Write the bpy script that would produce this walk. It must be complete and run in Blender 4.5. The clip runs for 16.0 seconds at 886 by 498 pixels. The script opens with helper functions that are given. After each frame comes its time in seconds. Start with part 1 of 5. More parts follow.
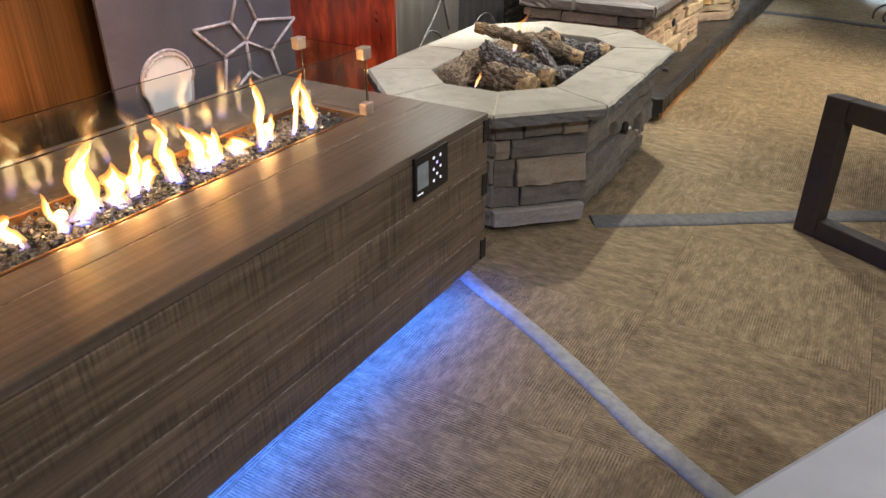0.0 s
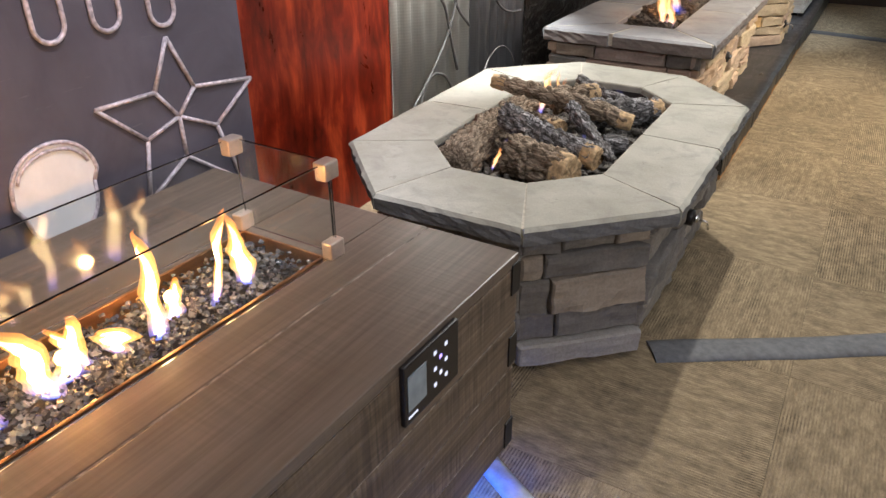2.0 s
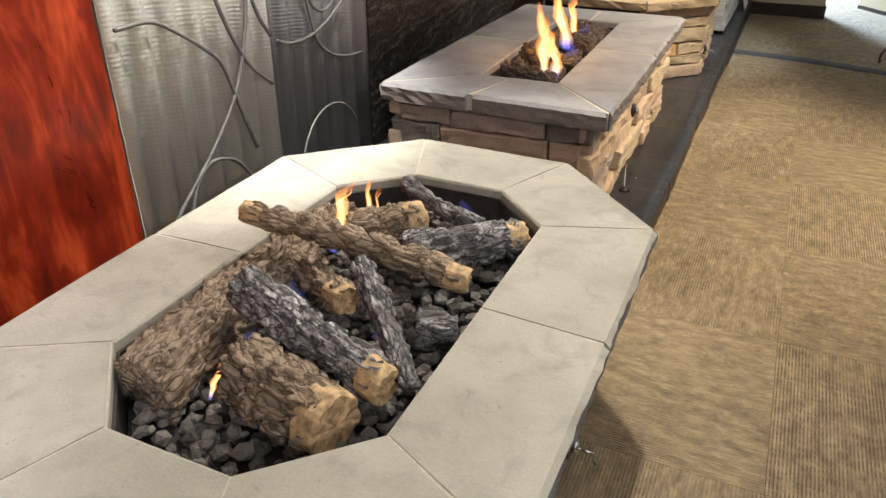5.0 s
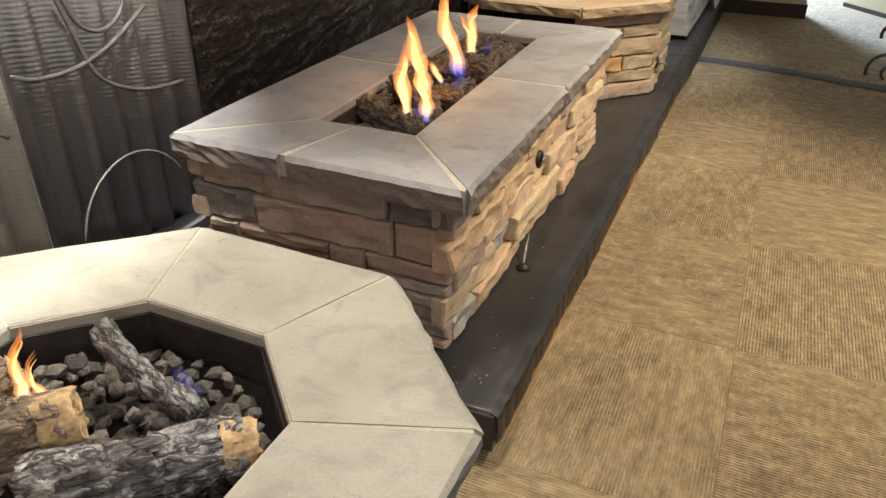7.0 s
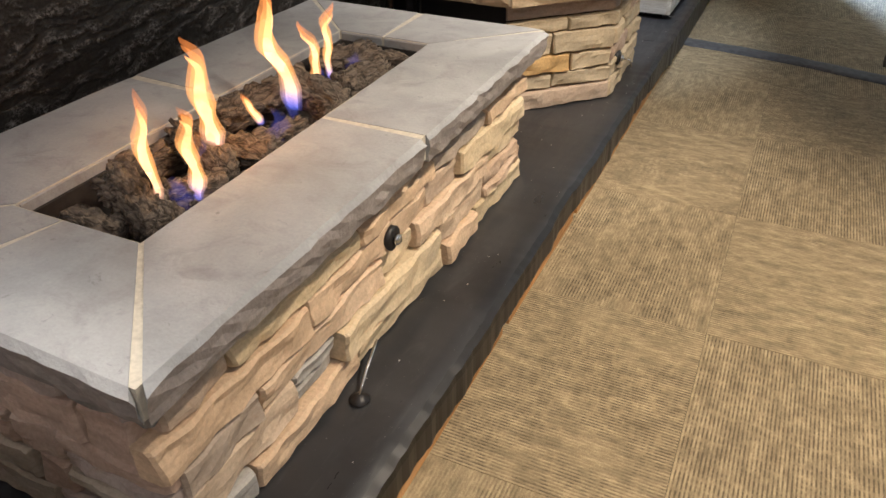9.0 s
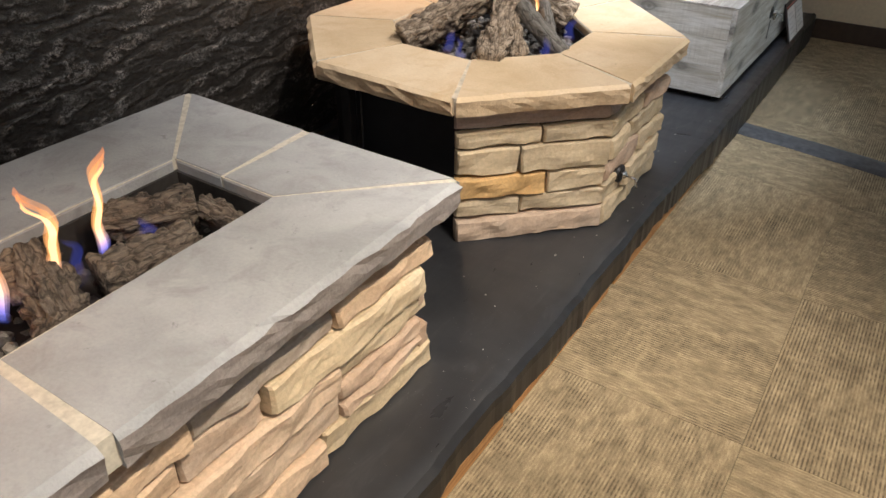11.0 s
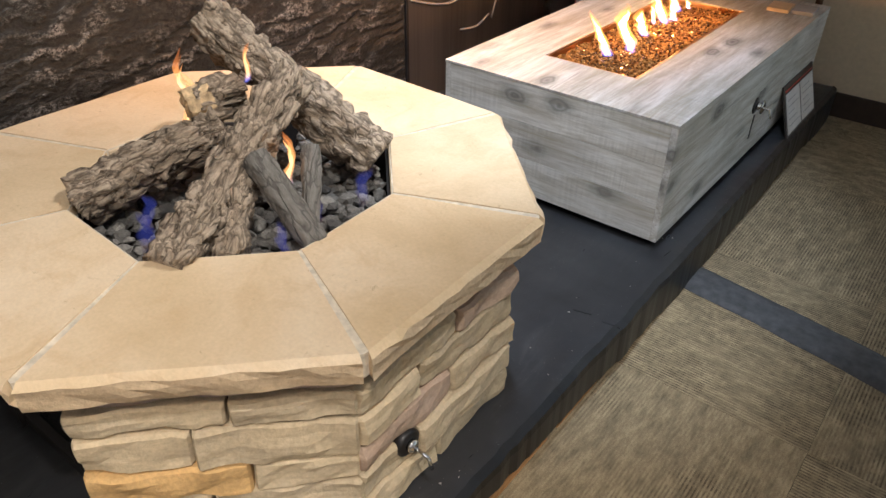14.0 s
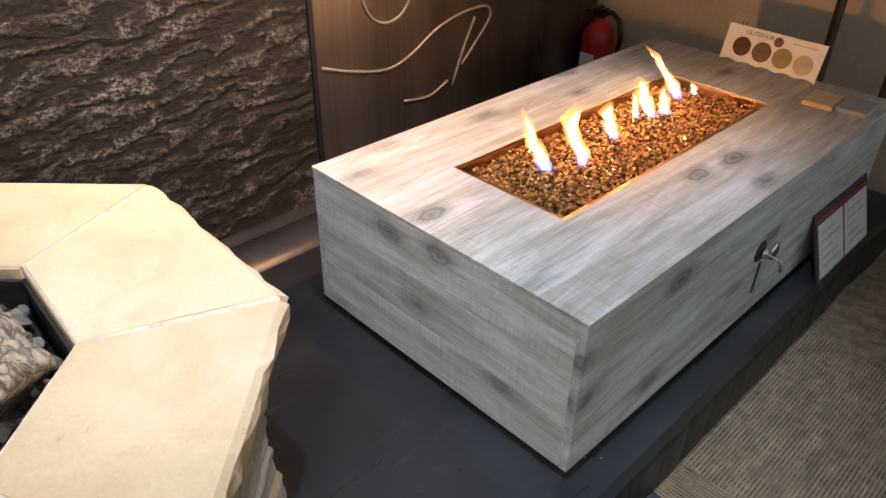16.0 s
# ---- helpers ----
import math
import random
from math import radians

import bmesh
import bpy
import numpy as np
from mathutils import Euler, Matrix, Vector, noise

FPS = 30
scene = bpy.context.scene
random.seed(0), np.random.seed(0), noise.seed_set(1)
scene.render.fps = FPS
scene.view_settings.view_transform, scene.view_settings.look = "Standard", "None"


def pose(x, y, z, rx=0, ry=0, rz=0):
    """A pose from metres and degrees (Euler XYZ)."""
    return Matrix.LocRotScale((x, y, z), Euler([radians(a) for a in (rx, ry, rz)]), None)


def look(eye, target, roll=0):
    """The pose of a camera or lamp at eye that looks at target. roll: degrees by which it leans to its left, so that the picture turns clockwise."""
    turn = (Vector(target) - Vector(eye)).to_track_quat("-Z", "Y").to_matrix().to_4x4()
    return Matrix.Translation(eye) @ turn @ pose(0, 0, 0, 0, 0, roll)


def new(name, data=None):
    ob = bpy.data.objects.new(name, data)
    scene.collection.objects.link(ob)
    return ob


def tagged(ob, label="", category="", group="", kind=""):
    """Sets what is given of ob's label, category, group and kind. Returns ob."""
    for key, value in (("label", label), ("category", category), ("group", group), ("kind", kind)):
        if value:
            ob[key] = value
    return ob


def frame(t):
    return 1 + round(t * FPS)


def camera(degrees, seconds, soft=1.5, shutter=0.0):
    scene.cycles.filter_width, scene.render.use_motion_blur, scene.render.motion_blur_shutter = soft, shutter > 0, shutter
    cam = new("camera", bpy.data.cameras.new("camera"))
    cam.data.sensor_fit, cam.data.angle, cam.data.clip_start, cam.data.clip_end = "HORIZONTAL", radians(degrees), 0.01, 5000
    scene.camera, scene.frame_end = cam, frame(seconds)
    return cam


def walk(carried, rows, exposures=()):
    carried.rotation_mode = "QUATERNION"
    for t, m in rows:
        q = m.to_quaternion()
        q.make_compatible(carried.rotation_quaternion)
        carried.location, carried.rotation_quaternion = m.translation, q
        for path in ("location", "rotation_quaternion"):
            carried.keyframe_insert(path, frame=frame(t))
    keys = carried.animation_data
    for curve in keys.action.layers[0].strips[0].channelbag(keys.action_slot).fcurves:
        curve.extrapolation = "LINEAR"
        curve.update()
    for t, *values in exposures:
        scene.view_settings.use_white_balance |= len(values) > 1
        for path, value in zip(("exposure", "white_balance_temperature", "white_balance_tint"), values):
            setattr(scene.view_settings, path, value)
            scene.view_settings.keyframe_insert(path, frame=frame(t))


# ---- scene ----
cam = camera(62.6, 16.0)

PATH = [
    (0, (0.653, 1.695, 1.237), (-0.209, 3.228, 0.284), 0.0),
    (0.5, (0.539, 1.854, 1.234), (-0.345, 3.373, 0.28), -0.2),
    (1, (0.46, 2.059, 1.243), (-0.427, 3.573, 0.283), -0.2),
    (1.5, (0.376, 2.235, 1.25), (-0.51, 3.75, 0.291), -0.2),
    (2, (0.251, 2.409, 1.245), (-0.627, 3.932, 0.292), -0.3),
    (2.5, (0.198, 2.566, 1.237), (-0.656, 4.103, 0.284), -0.2),
    (3, (0.199, 2.758, 1.236), (-0.623, 4.315, 0.286), -0.2),
    (3.2, (0.204, 2.825, 1.231), (-0.611, 4.386, 0.282), -0.4),
    (5.5, (0.082, 3.749, 1.221), (-0.628, 5.349, 0.253), 0.2),
    (6, (0.067, 3.958, 1.224), (-0.64, 5.557, 0.252), 0.2),
    (6.5, (0.107, 4.151, 1.195), (-0.596, 5.748, 0.217), 0.2),
    (7, (0.192, 4.364, 1.165), (-0.505, 5.955, 0.172), 0.2),
    (7.5, (0.218, 4.558, 1.139), (-0.468, 6.126, 0.104), 0.2),
    (8, (0.222, 4.744, 1.14), (-0.461, 6.289, 0.068), 0.0),
    (8.5, (0.24, 4.953, 1.131), (-0.439, 6.486, 0.041), -0.0),
    (9, (0.281, 5.178, 1.139), (-0.429, 6.688, 0.037), -0.2),
    (9.5, (0.296, 5.407, 1.148), (-0.475, 6.881, 0.038), -0.1),
    (9.7, (0.312, 5.499, 1.152), (-0.493, 6.96, 0.05), -0.4),
    (11.8, (0.332, 6.334, 1.203), (-0.605, 7.698, 0.081), 0.8),
    (12, (0.318, 6.399, 1.208), (-0.613, 7.756, 0.071), 1.0),
    (12.5, (0.361, 6.594, 1.204), (-0.59, 7.943, 0.074), 0.8),
    (13, (0.39, 6.782, 1.198), (-0.581, 8.12, 0.072), 0.6),
    (13.5, (0.341, 6.993, 1.198), (-0.649, 8.315, 0.071), 0.7),
    (14, (0.297, 7.214, 1.203), (-0.712, 8.523, 0.076), 0.9),
    (14.5, (0.268, 7.455, 1.202), (-0.776, 8.742, 0.081), 0.8),
    (15, (0.252, 7.649, 1.201), (-0.853, 8.885, 0.082), 0.8),
    (15.5, (0.202, 7.847, 1.189), (-0.942, 9.048, 0.072), 0.9),
    (16, (0.211, 8.053, 1.173), (-0.971, 9.23, 0.069), 1.0),
]
walk(cam, [(t, look(eye, target, roll)) for t, eye, target, roll in PATH], [(0.0, 0.2, 6300, 12), (0.5, 0.31, 6450, 12), (1.0, 0.26, 6350, 13), (2.0, 0.24, 5950, 13), (3.0, 0.38, 5950, 13), (5.5, 0.12, 6600, 13), (6.0, 0.02, 6700, 13), (8.3, 0.27, 6450, 13), (9.5, 0.18, 6000, 13), (12.0, 0.35, 5900, 12), (13.0, 0.43, 5850, 12), (13.6, 0.3, 5850, 12), (14.5, 0.02, 5650, 11), (15.0, 0.0, 5400, 11), (16.0, -0.02, 5700, 11)])

# ---- light ----
world = bpy.data.worlds.new("World")
scene.world = world
world.use_nodes = True
world.node_tree.nodes["Background"].inputs[0].default_value = (0.55, 0.6, 0.7, 1)
world.node_tree.nodes["Background"].inputs[1].default_value = 0.3


def spot(eye, target, watts, colour, cone=70, blend=0.6, size=0.05):
    lamp = bpy.data.lights.new("ceiling_spot", "SPOT")
    lamp.energy, lamp.color, lamp.spot_size, lamp.spot_blend, lamp.shadow_soft_size = watts, colour, radians(cone), blend, size
    ob = new("ceiling_spot", lamp)
    ob.matrix_world = look(eye, target)
    return ob


def area(eye, target, watts, colour, sx, sy):
    lamp = bpy.data.lights.new("ceiling_panel", "AREA")
    lamp.energy, lamp.color, lamp.shape, lamp.size, lamp.size_y = watts, colour, "RECTANGLE", sx, sy
    ob = new("ceiling_panel", lamp)
    ob.matrix_world = look(eye, target)
    return ob


spot((-0.37, 5.9, 2.6), (-0.4, 4.6, 0.3), 190, (1.0, 0.92, 0.78), 54, 0.6)
spot((1.05, 6.55, 2.6), (0.25, 6.6, 0.0), 320, (1.0, 0.83, 0.6), 66, 0.9)
spot((0.75, 7.0, 2.6), (-0.56, 7.85, 0.4), 125, (1.0, 0.9, 0.76), 51, 0.6)
spot((-0.2, 8.3, 2.6), (-0.66, 8.85, 0.4), 150, (0.82, 0.91, 1.0), 48, 0.6)
spot((2.6, 1.6, 2.6), (0.15, 3.5, 0.0), 125, (1.0, 0.96, 0.92), 66, 0.8)
spot((-0.3, 3.6, 2.6), (-1.42, 3.6, 0.7), 95, (1.0, 0.95, 1.0), 56)
spot((-0.5, 5.15, 2.6), (-1.42, 5.2, 0.8), 320, (1.0, 0.96, 0.88), 46, 0.5)
# Unseen orange spot, added for the orange glow on the wave panel.
spot((-0.3, 9.4, 2.6), (-1.34, 8.95, 0.85), 310, (1.0, 0.45, 0.13), 54, 0.9)
spot((0.0, 8.7, 2.6), (-1.38, 8.2, 0.6), 125, (1.0, 0.9, 0.78), 60)
# Added unseen fill lamp, stands in for light bounced off the ceiling.
area((1.0, 4.3, 2.66), (1.0, 4.3, 0.0), 38, (1.0, 0.95, 0.91), 2.5, 6.3)


def firelight(place, watts):
    lamp = bpy.data.lights.new("firelight", "POINT")
    lamp.energy, lamp.color, lamp.shadow_soft_size = watts, (1.0, 0.42, 0.1), 0.012
    ob = new("firelight", lamp)
    ob.location = place
    return ob


for place, watts in (((-0.6, 9.25, 0.56), 2.1), ((-0.6, 9.45, 0.56), 2.1), ((-0.61, 9.65, 0.56), 2.1), ((-0.63, 6.12, 0.68), 1.2)):
    firelight(place, watts)


# ---- materials ----
class Nodes:
    """A short way to write a node material."""

    def __init__(self, name):
        self.material = bpy.data.materials.new(name)
        self.material.use_nodes = True
        self.tree = self.material.node_tree
        self.tree.nodes.clear()
        self.out = self.tree.nodes.new("ShaderNodeOutputMaterial")
        self.at = self.tree.nodes.new("ShaderNodeTexCoord")

    def put(self, kind, *links, **settings):
        node = self.tree.nodes.new("ShaderNode" + kind)
        for key, value in settings.items():
            if key in node.inputs.keys():
                node.inputs[key].default_value = value
            elif key == "operation":
                node.operation = value
        for key, source in links:
            self.tree.links.new(source, node.inputs[key])
        return node

    def mapped(self, scale, source="Object", spin=(0, 0, 0), shift=None):
        node = self.put("Mapping", ("Vector", self.at.outputs[source]))
        node.inputs["Scale"].default_value = scale
        node.inputs["Rotation"].default_value = spin
        if shift is not None:
            self.tree.links.new(shift, node.inputs["Location"])
        return node.outputs[0]

    def noise(self, vector, scale, detail=4.0, rough=0.55, warp=0.0):
        node = self.put("TexNoise", ("Vector", vector), Scale=scale, Detail=detail, Roughness=rough, Distortion=warp)
        return node.outputs[0]

    def ramp(self, value, *stops):
        node = self.put("ValToRGB", ("Fac", value))
        band = node.color_ramp
        while len(band.elements) < len(stops):
            band.elements.new(0.5)
        for element, (place, colour) in zip(band.elements, stops):
            element.position = place
            element.color = (*colour, 1) if isinstance(colour, tuple) else (colour, colour, colour, 1)
        return node.outputs[0]

    def mix(self, amount, a, b, kind="MIX"):
        node = self.tree.nodes.new("ShaderNodeMixRGB")
        node.blend_type = kind
        for key, value in (("Fac", amount), ("Color1", a), ("Color2", b)):
            if isinstance(value, (int, float)):
                node.inputs[key].default_value = value if key == "Fac" else (value, value, value, 1)
            elif isinstance(value, tuple):
                node.inputs[key].default_value = (*value, 1)
            else:
                self.tree.links.new(value, node.inputs[key])
        return node.outputs[0]

    def math(self, operation, a, b=0.0):
        node = self.tree.nodes.new("ShaderNodeMath")
        node.operation = operation
        for k, value in enumerate((a, b)):
            if isinstance(value, (int, float)):
                node.inputs[k].default_value = value
            else:
                self.tree.links.new(value, node.inputs[k])
        return node.outputs[0]

    def random(self):
        return self.put("ObjectInfo").outputs["Random"]

    def surface(self, colour, rough=0.7, metal=0.0, height=None, relief=0.3, depth=0.002, **more):
        node = self.put("BsdfPrincipled", Metallic=metal, **more)
        for key, value in (("Base Color", colour), ("Roughness", rough)):
            if isinstance(value, tuple):
                node.inputs[key].default_value = (*value, 1)
            elif isinstance(value, float):
                node.inputs[key].default_value = value
            else:
                self.tree.links.new(value, node.inputs[key])
        if height is not None:
            bump = self.put("Bump", ("Height", height), Strength=relief, Distance=depth)
            self.tree.links.new(bump.outputs[0], node.inputs["Normal"])
        self.tree.links.new(node.outputs[0], self.out.inputs[0])
        return self.material


def plain(name, colour, rough=0.6, metal=0.0, vary=0.12, scale=30.0):
    n = Nodes(name)
    dark = tuple(c * (1 - 2 * vary) for c in colour)
    light = tuple(min(1, c * (1 + vary)) for c in colour)
    grain = n.noise(n.at.outputs["Object"], scale, 5)
    return n.surface(n.ramp(grain, (0.3, dark), (0.7, light)), rough, metal, grain, 0.15, 0.001)


def carpet():
    n = Nodes("loop_carpet")
    shade = n.random()
    shift = n.put("CombineXYZ", ("X", n.math("MULTIPLY", shade, 37.0)), ("Y", n.math("MULTIPLY", shade, 91.0))).outputs[0]
    rows = n.put("TexWave", ("Vector", n.mapped((1, 1, 1))), Scale=38.0, Distortion=0.35, Detail=1.0)
    rows.inputs["Detail Scale"].default_value = 3.0
    broken = n.noise(n.mapped((125, 34, 1), shift=shift), 1.0, 3, 0.6)
    wide = n.noise(n.mapped((34, 12, 1), shift=shift), 1.0, 4, 0.65)
    fleck = n.noise(n.mapped((1, 1, 1), shift=shift), 330.0, 2)
    blotch = n.noise(n.mapped((1, 1, 1), shift=shift), 4.5, 4, 0.6)
    lines = n.ramp(rows.outputs[0], (0.25, 1.0), (0.5, 0.0))
    where = n.ramp(n.math("ADD", blotch, n.math("MULTIPLY", n.math("SUBTRACT", shade, 0.5), 0.3)), (0.4, 0.16), (0.56, 0.9))
    base = n.mix(n.ramp(n.mix(0.5, broken, wide), (0.36, 0.0), (0.62, 1.0)), (0.225, 0.17, 0.097), (0.4, 0.312, 0.185))
    gaps = n.ramp(n.noise(n.mapped((26, 70, 1), shift=shift), 1.0, 3, 0.6), (0.36, 0.25), (0.56, 1.0))
    base = n.mix(n.math("MULTIPLY", n.math("MULTIPLY", lines, where), gaps), base, (0.1, 0.073, 0.042))
    base = n.mix(0.45, base, n.ramp(fleck, (0.3, 0.5), (0.7, 1.15)), "MULTIPLY")
    base = n.mix(0.55, base, n.ramp(wide, (0.3, 0.62), (0.7, 1.22)), "MULTIPLY")
    base = n.mix(0.22, base, n.ramp(shade, (0.0, 0.75), (1.0, 1.12)), "MULTIPLY")
    high = n.mix(0.5, rows.outputs[0], fleck)
    return n.surface(base, 0.95, 0.0, high, 0.5, 0.002)


def stone(name, *stops, ashen=0.25):
    n = Nodes(name)
    shade = n.random()
    here = n.mapped((1, 1, 1), shift=n.put("CombineXYZ", ("X", n.math("MULTIPLY", shade, 13.0)), ("Z", n.math("MULTIPLY", shade, 29.0))).outputs[0])
    base = n.ramp(shade, *stops)
    layers = n.noise(n.mapped((8, 8, 45), shift=n.put("CombineXYZ", ("X", shade)).outputs[0]), 1.0, 6, 0.65)
    cloud = n.noise(here, 14.0, 5, 0.6)
    grit = n.noise(here, 120.0, 4, 0.65)
    base = n.mix(0.5, base, n.ramp(layers, (0.3, 0.55), (0.7, 1.2)), "MULTIPLY")
    base = n.mix(n.math("MULTIPLY", n.ramp(cloud, (0.5, 0.0), (0.75, 1.0)), ashen), base, (0.48, 0.43, 0.365))
    base = n.mix(0.5, base, n.ramp(grit, (0.3, 0.6), (0.65, 1.1)), "MULTIPLY")
    return n.surface(base, 0.88, 0.0, n.mix(0.5, layers, n.mix(0.5, cloud, grit)), 0.85, 0.008)


def slab(name, low, mid, high, edge):
    n = Nodes(name)
    shade = n.random()
    here = n.mapped((1, 1, 1), shift=n.put("CombineXYZ", ("X", n.math("MULTIPLY", shade, 17.0)), ("Y", n.math("MULTIPLY", shade, 41.0))).outputs[0])
    cloud = n.noise(here, 4.5, 6, 0.6, 0.4)
    stain = n.noise(here, 11.0, 4, 0.65, 0.8)
    grit = n.noise(here, 170.0, 3, 0.6)
    vein = n.noise(n.mapped((3, 9, 9)), 2.0, 6, 0.6, 1.2)
    base = n.ramp(cloud, (0.28, low), (0.5, mid), (0.72, high))
    base = n.mix(n.math("MULTIPLY", n.ramp(stain, (0.5, 0.0), (0.72, 1.0)), 0.6), base, edge)
    base = n.mix(n.ramp(n.noise(here, 26.0, 5, 0.75, 1.0), (0.63, 0.0), (0.7, 0.55)), base, tuple(c * 0.7 for c in edge))
    base = n.mix(0.25, base, n.ramp(grit, (0.3, 0.7), (0.7, 1.1)), "MULTIPLY")
    base = n.mix(0.22, base, n.ramp(shade, (0.0, 0.75), (1.0, 1.1)), "MULTIPLY")
    return n.surface(base, 0.8, 0.0, n.mix(0.35, n.mix(0.5, cloud, vein), grit), 0.5, 0.006)


def bark(name, dark, light, ash, amount):
    n = Nodes(name)
    shade = n.random()
    shift = n.put("CombineXYZ", ("X", n.math("MULTIPLY", shade, 9.0)), ("Z", n.math("MULTIPLY", shade, 21.0))).outputs[0]
    here = n.mapped((1, 1, 0.36), shift=shift)
    bent = n.mix(0.05, here, n.put("TexNoise", ("Vector", here), Scale=30.0, Detail=3.0).outputs[1], "ADD")
    cells = n.put("TexVoronoi", ("Vector", bent), Scale=52.0)
    cells.feature = "DISTANCE_TO_EDGE"
    crack = n.ramp(cells.outputs[0], (0.0, 0.0), (0.2, 1.0))
    grain = n.noise(here, 150.0, 6, 0.7)
    patch = n.noise(here, 16.0, 5, 0.7)
    fibre = n.noise(n.mapped((120, 120, 16), shift=shift), 1.0, 4, 0.65)
    base = n.ramp(n.mix(0.5, grain, fibre), (0.34, dark), (0.6, light))
    frost = n.math("MULTIPLY", n.ramp(patch, (0.4, 0.0), (0.6, 1.0)), n.math("MULTIPLY", n.ramp(fibre, (0.36, 0.2), (0.56, 1.0)), n.ramp(crack, (0.2, 0.2), (0.9, 1.0))))
    frost = n.math("MULTIPLY", frost, n.ramp(n.noise(n.mapped((1, 1, 0.7), shift=shift), 190.0, 4, 0.75), (0.4, 0.15), (0.58, 1.0)))
    base = n.mix(n.math("MULTIPLY", frost, amount), base, ash)
    base = n.mix(n.ramp(crack, (0.0, 0.7), (0.5, 0.0)), base, tuple(c * 0.6 for c in dark))
    return n.surface(base, 0.92, 0.0, n.mix(0.35, n.mix(0.5, grain, fibre), crack), 1.0, 0.0065)


def wood(name, dark, mid, light, along, knots=0.0, rough=0.55, saw=0.25, weathered=False):
    """Boards whose grain runs along the axis given (0, 1 or 2)."""
    n = Nodes(name)
    shade = n.random()
    shift = n.put("CombineXYZ", ("X", n.math("MULTIPLY", shade, 7.0)), ("Y", n.math("MULTIPLY", shade, 11.0)), ("Z", n.math("MULTIPLY", shade, 5.0))).outputs[0]
    fine, broad = [95.0, 95.0, 95.0], [22.0, 22.0, 22.0]
    fine[along], broad[along] = 3.0, 1.6
    if weathered:
        fine, broad = [190.0] * 3, [34.0] * 3
        fine[along], broad[along] = 11.0, 3.6
    grain = n.noise(n.mapped(tuple(fine), shift=shift), 1.0, 5, 0.6, 0.25)
    figure = n.noise(n.mapped(tuple(broad), shift=shift), 1.0, 4, 0.6, 0.9)
    across = [6.0, 6.0, 6.0]
    across[along] = 130.0
    teeth = n.noise(n.mapped(tuple(across), shift=shift), 1.0, 2, 0.5)
    cloud = n.noise(n.mapped((1, 1, 1), shift=shift), 3.5, 3)
    width = 0.2 if weathered else 0.14
    base = n.ramp(n.mix(0.35, grain, figure), (0.5 - width, dark), (0.5, mid), (0.5 + width, light))
    base = n.mix(0.4, base, n.ramp(cloud, (0.3, 0.6), (0.7, 1.15)), "MULTIPLY")
    base = n.mix(n.math("MULTIPLY", n.ramp(n.noise(n.mapped((5, 5, 9), shift=shift), 1.0, 3), (0.42, 0.1), (0.62, 1.0)), saw), base, n.ramp(teeth, (0.35, 0.35), (0.6, 1.15)), "MULTIPLY")
    height = n.mix(0.5, grain, teeth)
    if weathered:
        split = [75.0, 75.0, 75.0]
        split[along] = 2.6
        line = n.noise(n.mapped(tuple(split), shift=shift), 1.0, 3, 0.55)
        base = n.mix(n.ramp(line, (0.3, 0.45), (0.36, 0.0)), base, tuple(c * 0.4 for c in dark))
        wash = [26.0, 26.0, 26.0]
        wash[along] = 2.6
        worn = n.noise(n.mapped(tuple(wash), shift=shift), 1.0, 7, 0.72, 0.5)
        base = n.mix(n.ramp(worn, (0.46, 0.0), (0.66, 0.85)), base, tuple(c * d for c, d in zip(dark, (0.86, 0.8, 0.68))))
        base = n.mix(n.ramp(worn, (0.32, 0.65), (0.46, 0.0)), base, (0.74, 0.745, 0.735))
    if knots:
        spread = [8.5, 8.5, 8.5]
        spread[along] = 4.6
        here = n.mapped(tuple(spread), shift=shift)
        bent = n.mix(0.14, here, n.put("TexNoise", ("Vector", here), Scale=5.0, Detail=3.0).outputs[1], "ADD")
        knot = n.put("TexVoronoi", ("Vector", bent), Scale=1.0)
        mask = n.math("MULTIPLY", n.ramp(knot.outputs["Distance"], (0.1, 1.0), (0.17, 0.75), (0.23, 0.3), (0.34, 0.0)), n.ramp(knot.outputs["Color"], (0.15, 0.0), (0.3, 1.0)))
        rings = n.ramp(n.math("FRACT", n.math("MULTIPLY", knot.outputs["Distance"], 11.0)), (0.0, 0.6), (0.5, 1.0), (1.0, 0.6))
        base = n.mix(n.math("MULTIPLY", n.math("MULTIPLY", mask, rings), knots), base, tuple(c * 0.3 for c in dark))
    return n.surface(base, rough, 0.0, height, 0.35, 0.002)


def flame_material(name, hot, tip, strength, body=1.0):
    n = Nodes(name)
    up = n.put("SeparateXYZ", ("Vector", n.at.outputs["Generated"])).outputs["Z"]
    colour = n.ramp(up, (0.0, (0.12, 0.2, 1.0)), (0.16, (0.9, 0.5, 0.35)), (0.3, hot), (0.62, hot), (0.95, tip))
    wisp = n.noise(n.mapped((22, 22, 9)), 1.0, 2, 0.5, 0.5)
    solid = n.math("MULTIPLY", n.ramp(up, (0.0, 0.12), (0.25, 0.75), (0.7, 0.85), (1.0, 0.35)), n.ramp(wisp, (0.3, 0.35 * body), (0.6, 1.0 * body)))
    glow = n.put("Emission", ("Color", colour), Strength=strength)
    clear = n.put("BsdfTransparent")
    both = n.put("MixShader", ("Fac", solid))
    n.tree.links.new(clear.outputs[0], both.inputs[1])
    n.tree.links.new(glow.outputs[0], both.inputs[2])
    n.tree.links.new(both.outputs[0], n.out.inputs[0])
    return n.material


def glowing(name, colour, strength):
    n = Nodes(name)
    glow = n.put("Emission", Strength=strength)
    glow.inputs[0].default_value = (*colour, 1)
    n.tree.links.new(glow.outputs[0], n.out.inputs[0])
    return n.material


